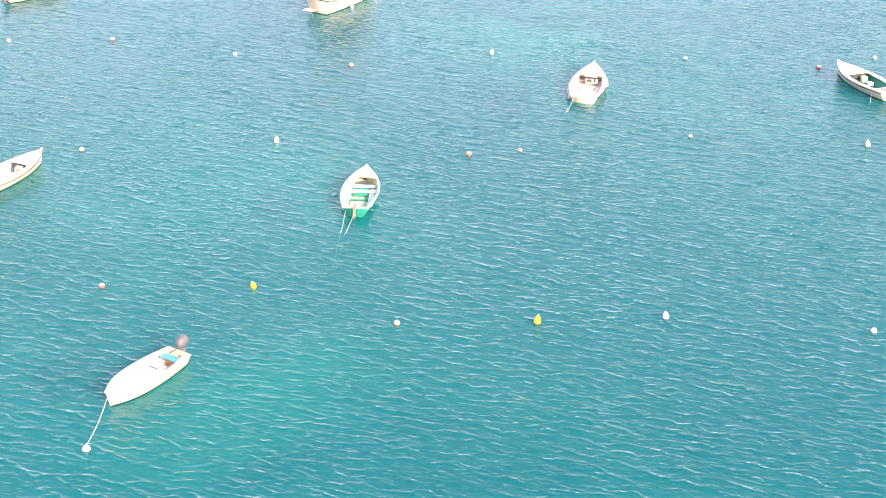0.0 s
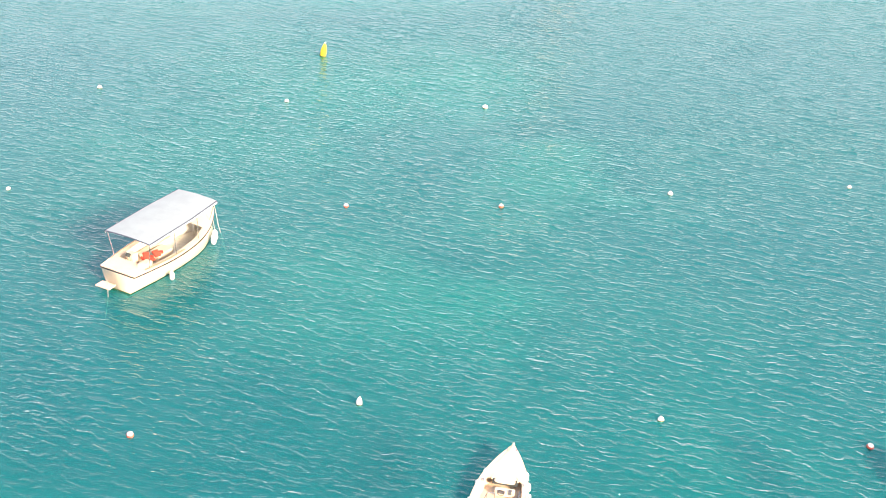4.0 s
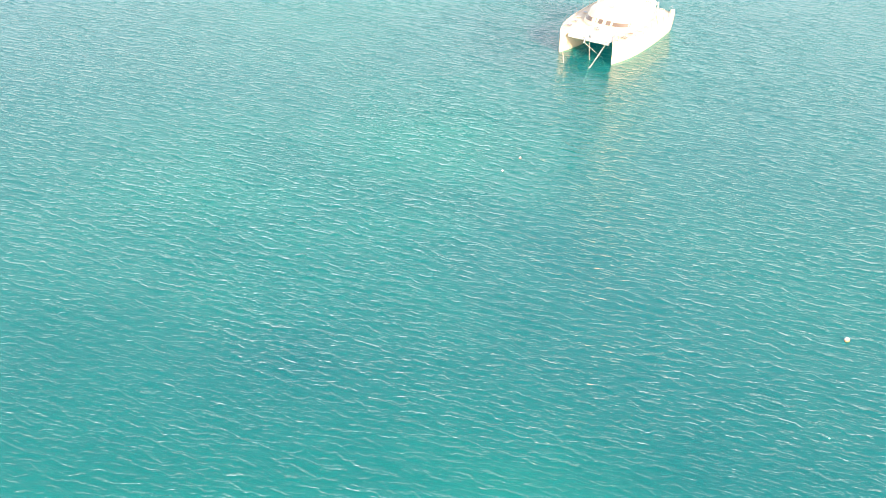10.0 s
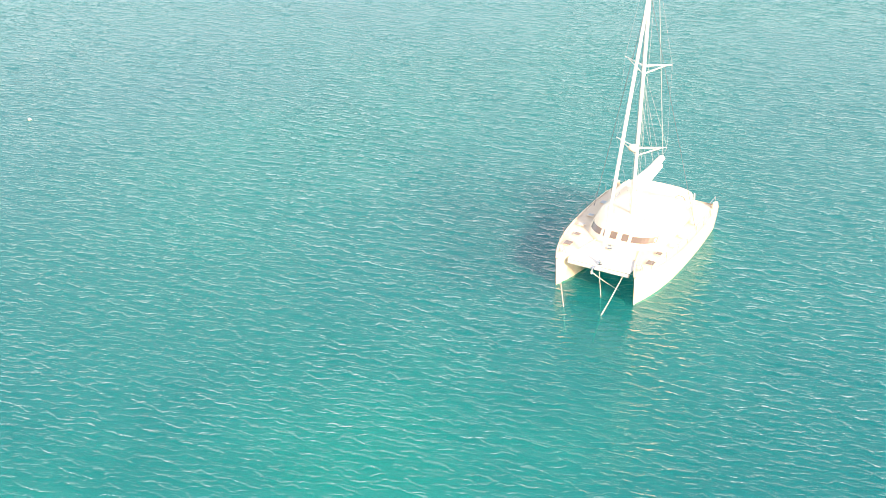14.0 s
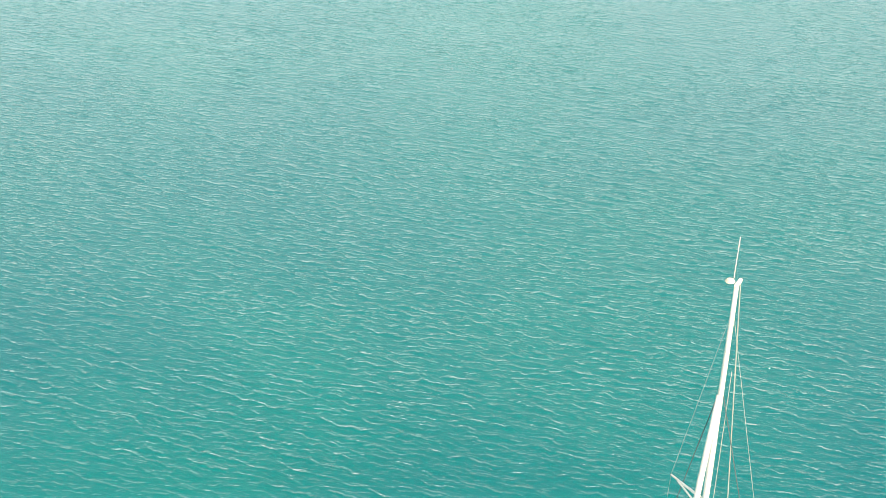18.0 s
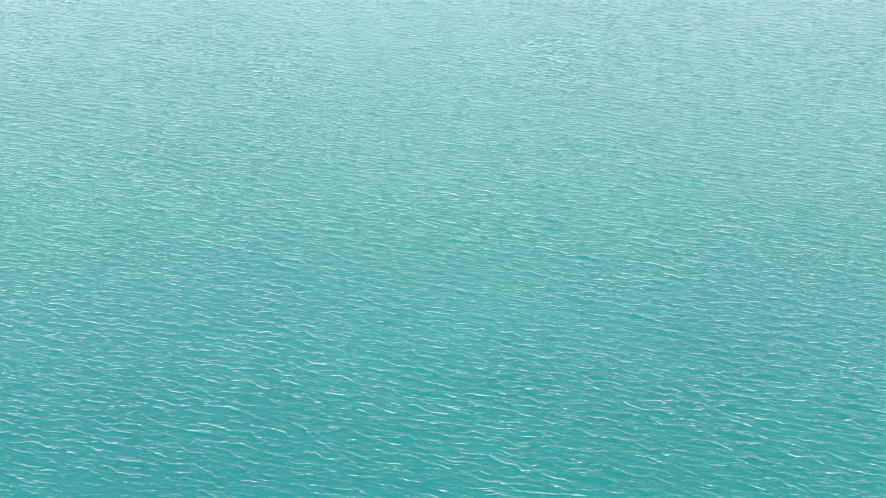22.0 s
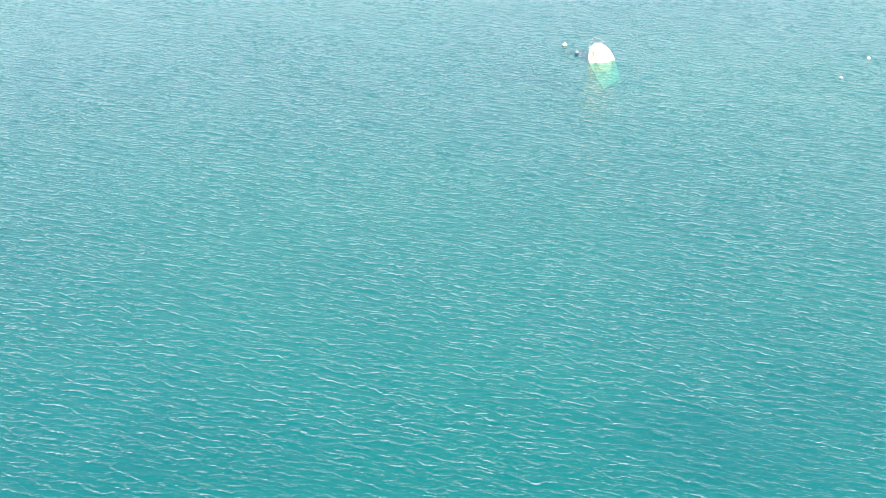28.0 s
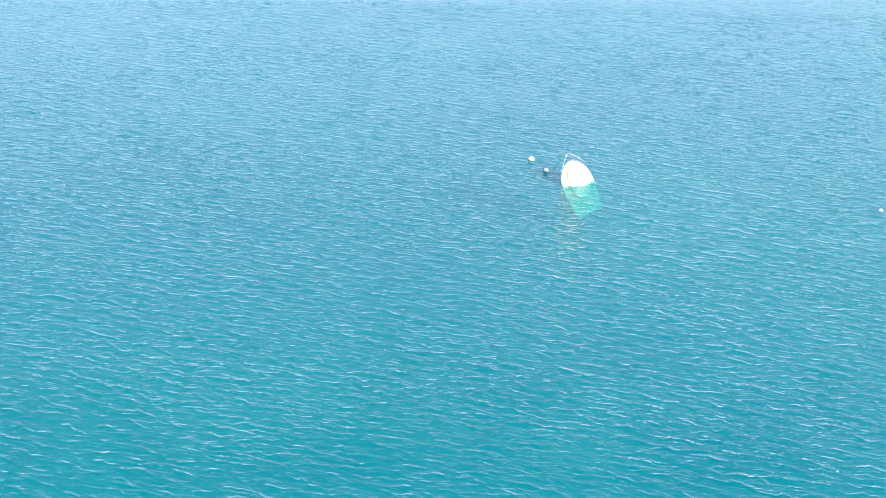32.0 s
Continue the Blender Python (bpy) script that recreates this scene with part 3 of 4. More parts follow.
def green_rowboat():
    h = Hull(6.1, 2.3, 0.52, 0.26, 0.66, 0.42, 0.3)
    b = thing("green_rowing_boat", "green and white wooden rowing boat with cross benches", "boat", placed(-9.94, 77.95, -1.0))
    common(h, b, hull_mat=GREEN, rim_mat=AQUA, inner=SAND_PAINT, floor=0.05, rub=None)
    for side in (1, -1):
        band = bmesh.new()
        rows = []
        for s in STATIONS:
            o, u = h.at(s, 1, -0.012), h.at(s, 0.80, -0.012)
            rows.append([band.verts.new((side * p.x, p.y, p.z)) for p in (o, u)])
        grid_faces(band, rows)
        part("white_strake", band, AQUA, b, "pale painted top strake")
        part("side_bench", box((0.34, 2.6, 0.05), (side * 0.74, h.y(0.36), 0.30), 0.015), AQUA, b)
    part("foredeck", deck(h, 0.73, 0.985, 0.07, lift=0.03), DECK, b)
    for s in (0.61, 0.48):
        part("bench", thwart(h, s, 0.40, 0.36, 0.06), AQUA, b)
    for s in (0.585, 0.455):
        part("bench_support", box((0.9, 0.05, 0.24), (0, h.y(s), 0.24), 0.01), GREEN, b)
    part("floor_rib", box((1.6, 0.10, 0.10), (0, h.y(0.345), 0.16), 0.02), GREEN, b, "green cross rib on the floor")
    part("floorboards", box((1.15, 1.45, 0.05), (0.05, h.y(0.20), 0.12), 0.01), SAND_PAINT, b, "faded cream floorboards")
    part("stern_sheet", box((0.34, 0.5, 0.06), (-0.62, h.y(0.06), 0.42), 0.02), AQUA, b)
    part("stern_sheet", box((0.42, 0.34, 0.06), (0.52, h.y(0.05), 0.44), 0.02), AQUA, b)
    # a dark roll added as the shade in the gap behind the foredeck
    part("gap_shade_roll", tube([(-0.3, h.y(0.69), 0.36), (0.1, h.y(0.70), 0.42), (0.5, h.y(0.69), 0.34)], 0.13, 8), DARK, b)
    part("bailer", lathe([(0, 0), (0.11, 0), (0.14, 0.22), (0.125, 0.22), (0.1, 0.02), (0, 0.02)], 14, at=(-0.25, h.y(0.66), 0.14)), GELCOAT, b)
    for s in (0.44, 0.57):
        for side in (1, -1):
            e = h.at(s, 1)
            part("rowlock", tube([(side * (e.x - 0.03), e.y - 0.05, e.z + 0.05), (side * (e.x - 0.03), e.y - 0.05, e.z + 0.15), (side * (e.x - 0.03), e.y + 0.05, e.z + 0.15), (side * (e.x - 0.03), e.y + 0.05, e.z + 0.05)], 0.012, 6), STEEL, b)
    part("rudder_post", box((0.16, 0.10, 0.85), (-0.06, h.y(0) - 0.06, 0.28), 0.02), TEAK, b, "bare wooden rudder post")
    part("rudder_head", box((0.12, 0.5, 0.10), (-0.02, h.y(0) + 0.16, 0.66), 0.03, Matrix.Rotation(0.2, 3, "Z")), TEAK, b)
    w = b.matrix_world
    for a, e in ((-0.58, (-10.62, 71.9, -0.02)), (-0.02, (-10.42, 72.0, -0.02))):
        top = w @ Vector((a, h.y(0) - 0.10, 0.40))
        mooring_line(sag(top, e, 0.12) + [Vector(e) + Vector((-0.3, -0.9, -1.5))], 0.013)
    return b


def open_motorboat(name, label, m, h, hull_mat=None, cockpit=(0.05, 0.6), engine=True, well_mat=None, fenders=(), rope=None, hatch=True, cuddy=True):
    """A white boat with a foredeck, side decks and a cockpit well."""
    b = thing(name, label, "boat", m)
    common(h, b, hull_mat=hull_mat, inner=well_mat or INSIDE, floor=0.10)
    s0, s1 = cockpit
    part("foredeck", deck(h, s1, 0.985, 0.09, lift=0.03), DECK, b)
    for side in (1, -1):
        part("side_deck", ring_deck(h, 0.03, s1 + 0.02, 0.36, side=side, lift=0.03), DECK, b)
    part("stern_deck", deck(h, 0.0, s0 + 0.09, 0.03, lift=0.03), DECK, b)
    if cuddy:
        e = h.at(s1, 1)
        # a solid dark block stands in for the shade under the foredeck
        part("cuddy_shade", box((e.x * 1.15, 0.10, 0.34), (0, e.y - 0.03, e.z - 0.16), 0.03), DARK, b, "dark block painted as the shade under the foredeck")
        part("cuddy_frame", box((e.x * 1.35, 0.12, 0.06), (0, e.y - 0.02, e.z + 0.10), 0.02), GELCOAT, b)
    if hatch:
        part("deck_hatch", box((0.55, 0.5, 0.04), (0, h.y(s1 + 0.13), h.sheer(s1 + 0.13) + 0.13), 0.02), GELCOAT, b)
    part("bench", thwart(h, s0 + 0.14, 0.38, 0.45, 0.07, 0.3), DECK, b)
    part("helm_seat", box((0.5, 0.42, 0.28), (0.28, h.y(s1 - 0.16), 0.34), 0.05), GELCOAT, b)
    part("console", box((0.5, 0.34, 0.55), (0.26, h.y(s1 - 0.06), 0.45), 0.06), GELCOAT, b)
    ring = [Vector((0.26 + 0.15 * math.cos(a), h.y(s1 - 0.085) - 0.02, 0.66 + 0.15 * math.sin(a))) for a in (2 * math.pi * k / 14 for k in range(14))]
    part("steering_wheel", tube(ring, 0.016, 6, closed=True), RUBBER, b)
    for side in (1, -1):
        e = h.at(0.9, 1)
        part("cleat", box((0.05, 0.2, 0.05), (side * e.x * 0.5, e.y, e.z + 0.11), 0.015), STEEL, b)
    if engine:
        outboard(b, 0, h.y(0) - 0.04, h.sheer(0) + 0.02, 1.15, -6, LIGHT_GREY)
    for s, side in fenders:
        e = h.at(s, 1)
        f = part("fender", lathe([(0, -0.28), (0.07, -0.26), (0.11, -0.18), (0.115, 0.1), (0.10, 0.18), (0.04, 0.24), (0, 0.26)], 12, at=(side * (e.x + 0.12), e.y, e.z - 0.32)), FENDER, b, smooth=True)
        part("fender_line", tube([(side * (e.x - 0.02), e.y, e.z + 0.07), (side * (e.x + 0.10), e.y, e.z - 0.08)], 0.01, 5), ROPE, f)
    if rope:
        (lx, ly, lz), far = rope
        top = b.matrix_world @ Vector((lx, ly, lz))
        mooring_line(sag(top, far, 0.1) + [Vector(far) + Vector((far[0] - top.x, far[1] - top.y, -1.2)) * 0.8])
    return b, h


covered_dinghy()
green_rowboat()



def cabin_boat():
    h = Hull(7.0, 2.65, 0.72, 0.50, 0.70, 0.40, 0.35)
    b = thing("white_cabin_boat", "white fibreglass boat with closed foredeck and shallow cockpit", "boat", placed(5.18, 99.32, -9.5, -0.32))
    common(h, b, inner=DECK, floor=0.42)
    part("foredeck", deck(h, 0.66, 0.985, 0.09, lift=0.03), DECK, b)
    for side in (1, -1):
        part("side_deck", ring_deck(h, 0.03, 0.68, 0.30, side=side, lift=0.03), DECK, b)
    part("aft_deck", deck(h, 0.0, 0.42, 0.02, lift=-0.10, inset=0.10), DECK, b)
    part("stern_deck", deck(h, 0.0, 0.10, 0.03, lift=0.03), GELCOAT, b)
    e = h.at(0.66, 1)
    # the companionway: arched block painted dark as the well's shade, white coaming round it
    arch = [Vector((0.05 + 0.62 * math.copysign(abs(math.cos(a)) ** 0.6, math.cos(a)), e.y - 0.12 + 0.42 * math.sin(a) ** 0.7, e.z + 0.10)) for a in (math.pi * k / 14 for k in range(15))]
    bm = bmesh.new()
    lids = [[bm.verts.new(p + Vector((0, 0, dz))) for p in arch] for dz in (-0.30, -0.035)]
    grid_faces(bm, lids)
    for ring in lids:
        bm.faces.new(ring)
    grid_faces(bm, [[lids[0][0], lids[0][-1]], [lids[1][0], lids[1][-1]]])
    part("cuddy_shade", bm, DARK, b, "dark arched block painted as the shade in the cuddy entrance")
    part("cuddy_coaming", tube(arch, 0.04, 8), GELCOAT, b)
    part("cuddy_step", rounded_plate(0.05, e.y - 0.10, 0.50, 0.20, e.z - 0.02, 0.12, 3.0, 24, 0.02), DECK, b, "white step in the cuddy entrance")
    part("console", box((0.95, 0.26, 0.36), (0.15, h.y(0.565), 0.68), 0.05), GELCOAT, b)
    part("dash_panel", box((0.36, 0.06, 0.18), (0.0, h.y(0.565) - 0.14, 0.78), 0.02), GREY, b, "grey dashboard panel")
    ring = [Vector((0.0 + 0.15 * math.cos(a), h.y(0.565) - 0.24, 0.80 + 0.15 * math.sin(a))) for a in (2 * math.pi * k / 14 for k in range(14))]
    part("steering_wheel", tube(ring, 0.016, 6, closed=True), RUBBER, b)
    part("throttle_box", box((0.16, 0.18, 0.22), (0.42, h.y(0.55), 0.80), 0.04), GREY, b)
    part("grab_rail", tube([(-0.62, h.y(0.50), 0.55), (-0.62, h.y(0.50), 0.90), (-0.25, h.y(0.50), 0.90), (-0.25, h.y(0.50), 0.55)], 0.02), STEEL, b)
    part("engine_hatch", box((0.95, 1.3, 0.08), (-0.05, h.y(0.27), 0.70), 0.03), GELCOAT, b)
    part("deck_line", tube([(0.86, h.y(0.58), 0.76), (0.84, h.y(0.46), 0.74), (0.72, h.y(0.34), 0.73), (0.56, h.y(0.25), 0.72)], 0.05, 6), GREY, b, "dark rope lying along the cockpit side")
    part("seat_edge", tube([(-0.62, h.y(0.52), 0.74), (-0.74, h.y(0.42), 0.73)], 0.02, 6), GREY, b)
    for s, side in ((0.56, 1), (0.66, 1), (0.76, 1), (0.10, -1), (0.26, -1), (0.44, -1), (0.62, -1), (0.74, -1)):
        p = h.at(s, 1)
        f = part("fender", lathe([(0, -0.24), (0.07, -0.22), (0.11, -0.15), (0.11, 0.1), (0.09, 0.17), (0.04, 0.22), (0, 0.24)], 12, at=(side * (p.x + 0.04), p.y, p.z - 0.20)), FENDER, b, smooth=True)
        part("fender_line", tube([(side * (p.x - 0.02), p.y, p.z + 0.07), (side * (p.x + 0.08), p.y, p.z - 0.02)], 0.01, 5), ROPE, f)
    for s in (0.62, 0.94):
        for side in (1, -1):
            p = h.at(s, 1)
            part("cleat", box((0.05, 0.2, 0.05), (side * p.x * 0.8, p.y, p.z + 0.10), 0.015), STEEL, b)
    top = b.matrix_world @ Vector((-0.70, h.y(0), 0.62))
    mooring_line(sag(top, (3.2, 93.5, -0.02), 0.08) + [Vector((2.6, 92.5, -1.3))])


cabin_boat()
hb = Hull(6.6, 2.3, 0.6, 0.3, 0.66, 0.42, 0.3)
open_motorboat("white_wooden_boat", "white open boat with dark hatch behind the foredeck", placed(-32.3, 78.95, -22.0), hb, cockpit=(0.06, 0.66), engine=True, well_mat=AQUA, hatch=False)
hr = Hull(6.8, 2.6, 0.66, 0.3, 0.66, 0.42, 0.3)
open_motorboat("white_green_trim_boat", "white motorboat with grey-green cockpit and tilted outboard", placed(26.1, 101.2, 22.5), hr, cockpit=(0.05, 0.60), engine=True, well_mat=GREEN,
               rope=((-0.95, -2.4, 0.5), (25.8, 97.4, -0.02)))
hf = Hull(5.6, 2.1, 0.6, 0.3, 0.68, 0.42, 0.3)
open_motorboat("distant_white_boat", "white open boat with brown-streaked waterline", placed(-43.7, 120.6, -44), hf, cockpit=(0.05, 0.62), engine=True, hatch=False)


# ---- the boat with the awning ----
def awning_boat():
    h = Hull(8.9, 3.5, 1.25, 0.85, 0.74, 0.46, 0.35, -0.5, 2.6, 0.28)
    b = thing("awning_boat", "white passenger launch under a flat grey canvas awning", "boat", placed(-15.53, 121.28, -27.0))
    common(h, b, inner=INSIDE, floor=0.50, rub_size=0.04)
    part("foredeck", deck(h, 0.74, 0.985, 0.12, lift=0.03), DECK, b)
    for side in (1, -1):
        part("side_deck", ring_deck(h, 0.06, 0.76, 0.40, side=side, lift=0.03), DECK, b)
        part("side_bench", box((0.42, 3.6, 0.40), (side * 1.0, h.y(0.45), 0.70), 0.05), LIGHT_GREY if side > 0 else DECK, b)
        e = [h.at(s, 1, 0.10) + Vector((0, 0, 0.10)) for s in (0.10, 0.22, 0.34, 0.46)]
        part("toe_rail", tube([(side * p.x, p.y, p.z) for p in e], 0.03, 6), TEAK, b)
    part("stern_deck", deck(h, 0.0, 0.15, 0.03, lift=0.03), DECK, b)
    part("engine_box", box((0.9, 1.3, 0.55), (0, h.y(0.42), 0.80), 0.08), DECK, b)
    w0 = h.half(0.0)
    part("transom_rail", tube([(-w0 - 0.01, h.y(0) - 0.02, h.sheer(0) - 0.07), (w0 + 0.01, h.y(0) - 0.02, h.sheer(0) - 0.07)], 0.04, 6), RUBBER, b)
    part("swim_platform", box((1.05, 0.62, 0.07), (-0.72, h.y(0) - 0.34, 0.30), 0.02), DECK, b, "pale boarding platform at the stern")
    part("helm_console", box((0.6, 0.45, 0.75), (-0.35, h.y(0.19), 1.30), 0.08), GELCOAT, b)
    part("instrument_panel", box((0.34, 0.10, 0.22), (-0.35, h.y(0.165) - 0.12, 1.68), 0.02, Matrix.Rotation(-0.5, 3, "X")), DARK, b, "dark instrument panel")
    ring = [Vector((-0.35 + 0.2 * math.cos(a), h.y(0.145), 1.45 + 0.2 * math.sin(a))) for a in (2 * math.pi * k / 16 for k in range(16))]
    part("steering_wheel", tube(ring, 0.018, 6, closed=True), TEAK, b)
    # life jackets heaped by the helm
    rng = random.Random(4)
    for k in range(7):
        x, y, z = 0.15 + 0.6 * rng.random(), h.y(0.22) + 1.2 * rng.random(), 1.2 + 0.35 * rng.random()
        part("life_jacket", box((0.42, 0.50, 0.13), (x, y, z), 0.05, Euler((rng.uniform(-0.5, 0.5), rng.uniform(-0.6, 0.6), rng.uniform(0, 3))).to_matrix()), RED, b, "faded red life jacket")
    part("locker", box((0.5, 0.8, 0.5), (0.85, h.y(0.16), 1.25), 0.06), DECK, b)
    # awning
    za, y0, y1, w, ax = 2.98, h.y(0.13), h.y(0.855), 1.70, -0.12
    bm = bmesh.new()
    tops, lows = [], []
    for k in range(13):
        y = y0 + (y1 - y0) * k / 12
        narrow = 1 - 0.10 * max(0, (k - 7) / 5)
        line = [Vector((ax + w * narrow * u, y, za + 0.07 * (1 - abs(u) ** 2.2) + 0.015 * math.sin(k * 2.1) * (1 - abs(u)) + 0.015 * k)) for u in (-1, -0.75, -0.5, -0.25, 0, 0.25, 0.5, 0.75, 1)]
        tops.append([bm.verts.new(p) for p in line])
        lows.append([bm.verts.new(p - Vector((0, 0, 0.03))) for p in line])
    grid_faces(bm, tops)
    grid_faces(bm, lows)
    for a, c in ((tops[0], lows[0]), (tops[-1], lows[-1]), ([r[0] for r in tops], [r[0] for r in lows]), ([r[-1] for r in tops], [r[-1] for r in lows])):
        grid_faces(bm, [a, c])
    cover = part("awning", bm, CANVAS, b, "flat grey-white canvas awning", smooth=False)
    for side in (1, -1):
        part("awning_edge", tube([(ax + side * w, y0, za - 0.02), (ax + side * w, h.y(0.55), za + 0.08), (ax + side * w * 0.90, y1, za + 0.17)], 0.035, 6), TRIM, cover, "dark hem of the awning")
    part("awning_edge", tube([(ax - w, y0, za - 0.02), (ax - w / 2, y0, za + 0.04), (ax, y0, za + 0.06), (ax + w / 2, y0, za + 0.04), (ax + w, y0, za - 0.02)], 0.035, 6), TRIM, cover, "dark hem of the awning")
    for side in (1, -1):
        bm = bmesh.new()
        rows = [[bm.verts.new((ax + side * w * (1.0 - 0.10 * max(0, (k - 7) / 5)) + side * dx, y0 + (y1 - y0) * k / 12, za + 0.015 * k - dz)) for dx, dz in ((0.012, 0.0), (0.03, 0.10 + 0.02 * math.sin(k * 1.7)), (0.015, 0.17 + 0.03 * math.sin(k * 1.7)), (0.0, 0.0))] for k in range(13)]
        grid_faces(bm, rows)
        part("valance", bm, CANVAS, cover, "grey-white hanging valance of the awning")
    for s in (0.14, 0.38, 0.62, 0.84):
        for side in (1, -1):
            e = h.at(s, 1, 0.14)
            top = Vector((ax + side * w * (0.97 if s < 0.7 else 0.88), e.y, za + 0.18 * (s - 0.14)))
            part("awning_post", tube([(side * e.x, e.y, e.z + 0.03), top], 0.028, 8), STEEL, b)
        if s in (0.38, 0.62):
            part("awning_bow", tube([(ax - w * 0.97, h.y(s), za + 0.0), (ax, h.y(s), za + 0.06), (ax + w * 0.97, h.y(s), za + 0.0)], 0.022, 6), STEEL, b)
    part("windscreen_rail", tube([(0.9, h.y(0.66), 1.4), (0.9, h.y(0.66), 2.1), (0.4, h.y(0.69), 2.15), (-0.4, h.y(0.69), 2.15), (-0.9, h.y(0.66), 2.1), (-0.9, h.y(0.66), 1.4)], 0.02), STEEL, b)
    for s, z, r in ((0.30, 0.32, 1.0), (0.82, 0.62, 1.2), (0.87, 0.66, 1.2)):
        e = h.at(s, 0.9)
        f = part("fender", lathe([(0, -0.34 * r), (0.09 * r, -0.3 * r), (0.14 * r, -0.2 * r), (0.14 * r, 0.12 * r), (0.1 * r, 0.22 * r), (0.04, 0.3 * r), (0, 0.32 * r)], 14, at=(e.x + 0.14, e.y, z)), FENDER, b, smooth=True)
        top = h.at(s, 1)
        part("fender_line", tube([(top.x, top.y, top.z + 0.06), (e.x + 0.14, e.y, z + 0.3 * r)], 0.012, 5), ROPE, f)
    stem = h.at(1, 1)
    part("bow_post", box((0.16, 0.16, 0.36), stem + Vector((0, -0.06, 0.10)), 0.04), TEAK, b, "varnished wooden bow post")
    w0 = b.matrix_world
    mooring_line(sag(w0 @ Vector((-0.85, h.y(0) - 0.05, 0.55)), (-18.0, 116.5, -0.02), 0.05) + [Vector((-18.1, 115.9, -1.2))])
    mooring_line(sag(w0 @ (stem + Vector((0.05, 0.05, -0.2))), w0 @ (h.at(1, 0.3) + Vector((0.25, 0.35, -0.05))), 0.03) + [w0 @ Vector((0.4, 5.0, -1.5))])
    return b


awning_boat()


# ---- catamaran ----
def cabin_front(x, z):
    """How far forward the coachroof's front stands at x and z."""
    u = (z - 1.7) / 1.25
    half, ahead = 2.62 - 0.55 * u, 2.55 - 1.15 * u - 0.5 * max(0, u - 0.75)
    return -0.6 + (ahead + 0.6) * max(0.0, 1 - abs(x / half) ** 3.0) ** (1 / 3.0)


def coachroof():
    bm = bmesh.new()
    rows = []
    for z in (1.66, 1.9, 2.15, 2.4, 2.65, 2.82, 2.93):
        u = (z - 1.7) / 1.25
        half = 2.62 - 0.55 * u - (0.18 if z > 2.9 else 0)
        pull = 0.25 if z > 2.9 else 0
        ring = []
        for k in range(33):
            x = half * math.sin(math.pi * (k / 32 - 0.5))
            ring.append(Vector((x, max(-0.6, cabin_front(x * 0.9999, z) - pull), z)))
        ring += [Vector((-half * 0.98, -3.1, z)), Vector((half * 0.98, -3.1, z))][::-1]
        rows.append([bm.verts.new(p) for p in ring])
    grid_faces(bm, rows, closed=True)
    top = rows[-1]
    mid = [bm.verts.new((v.co.x * 0.5, -0.9 + (v.co.y + 0.9) * 0.5, 3.02)) for v in top]
    grid_faces(bm, [top, mid], closed=True)
    bm.faces.new(mid)
    bm.faces.new(rows[0][::-1])
    return bm


def cabin_window(x0, x1, z0, z1):
    bm = bmesh.new()
    n = max(2, int(abs(x1 - x0) / 0.18))
    outer, inner = [], []
    for z in (z0, z1):
        line = [(x0 + (x1 - x0) * k / n, z) for k in range(n + 1)]
        outer.append([bm.verts.new((x, cabin_front(x, z) + 0.02, z)) for x, z in line])
        inner.append([bm.verts.new((x, cabin_front(x, z) - 0.03, z)) for x, z in line])
    grid_faces(bm, outer)
    grid_faces(bm, inner)
    for a, c in ((outer[0], inner[0]), (outer[1], inner[1]), ([r[0] for r in outer], [r[0] for r in inner]), ([r[-1] for r in outer], [r[-1] for r in inner])):
        grid_faces(bm, [a, c])
    return bm


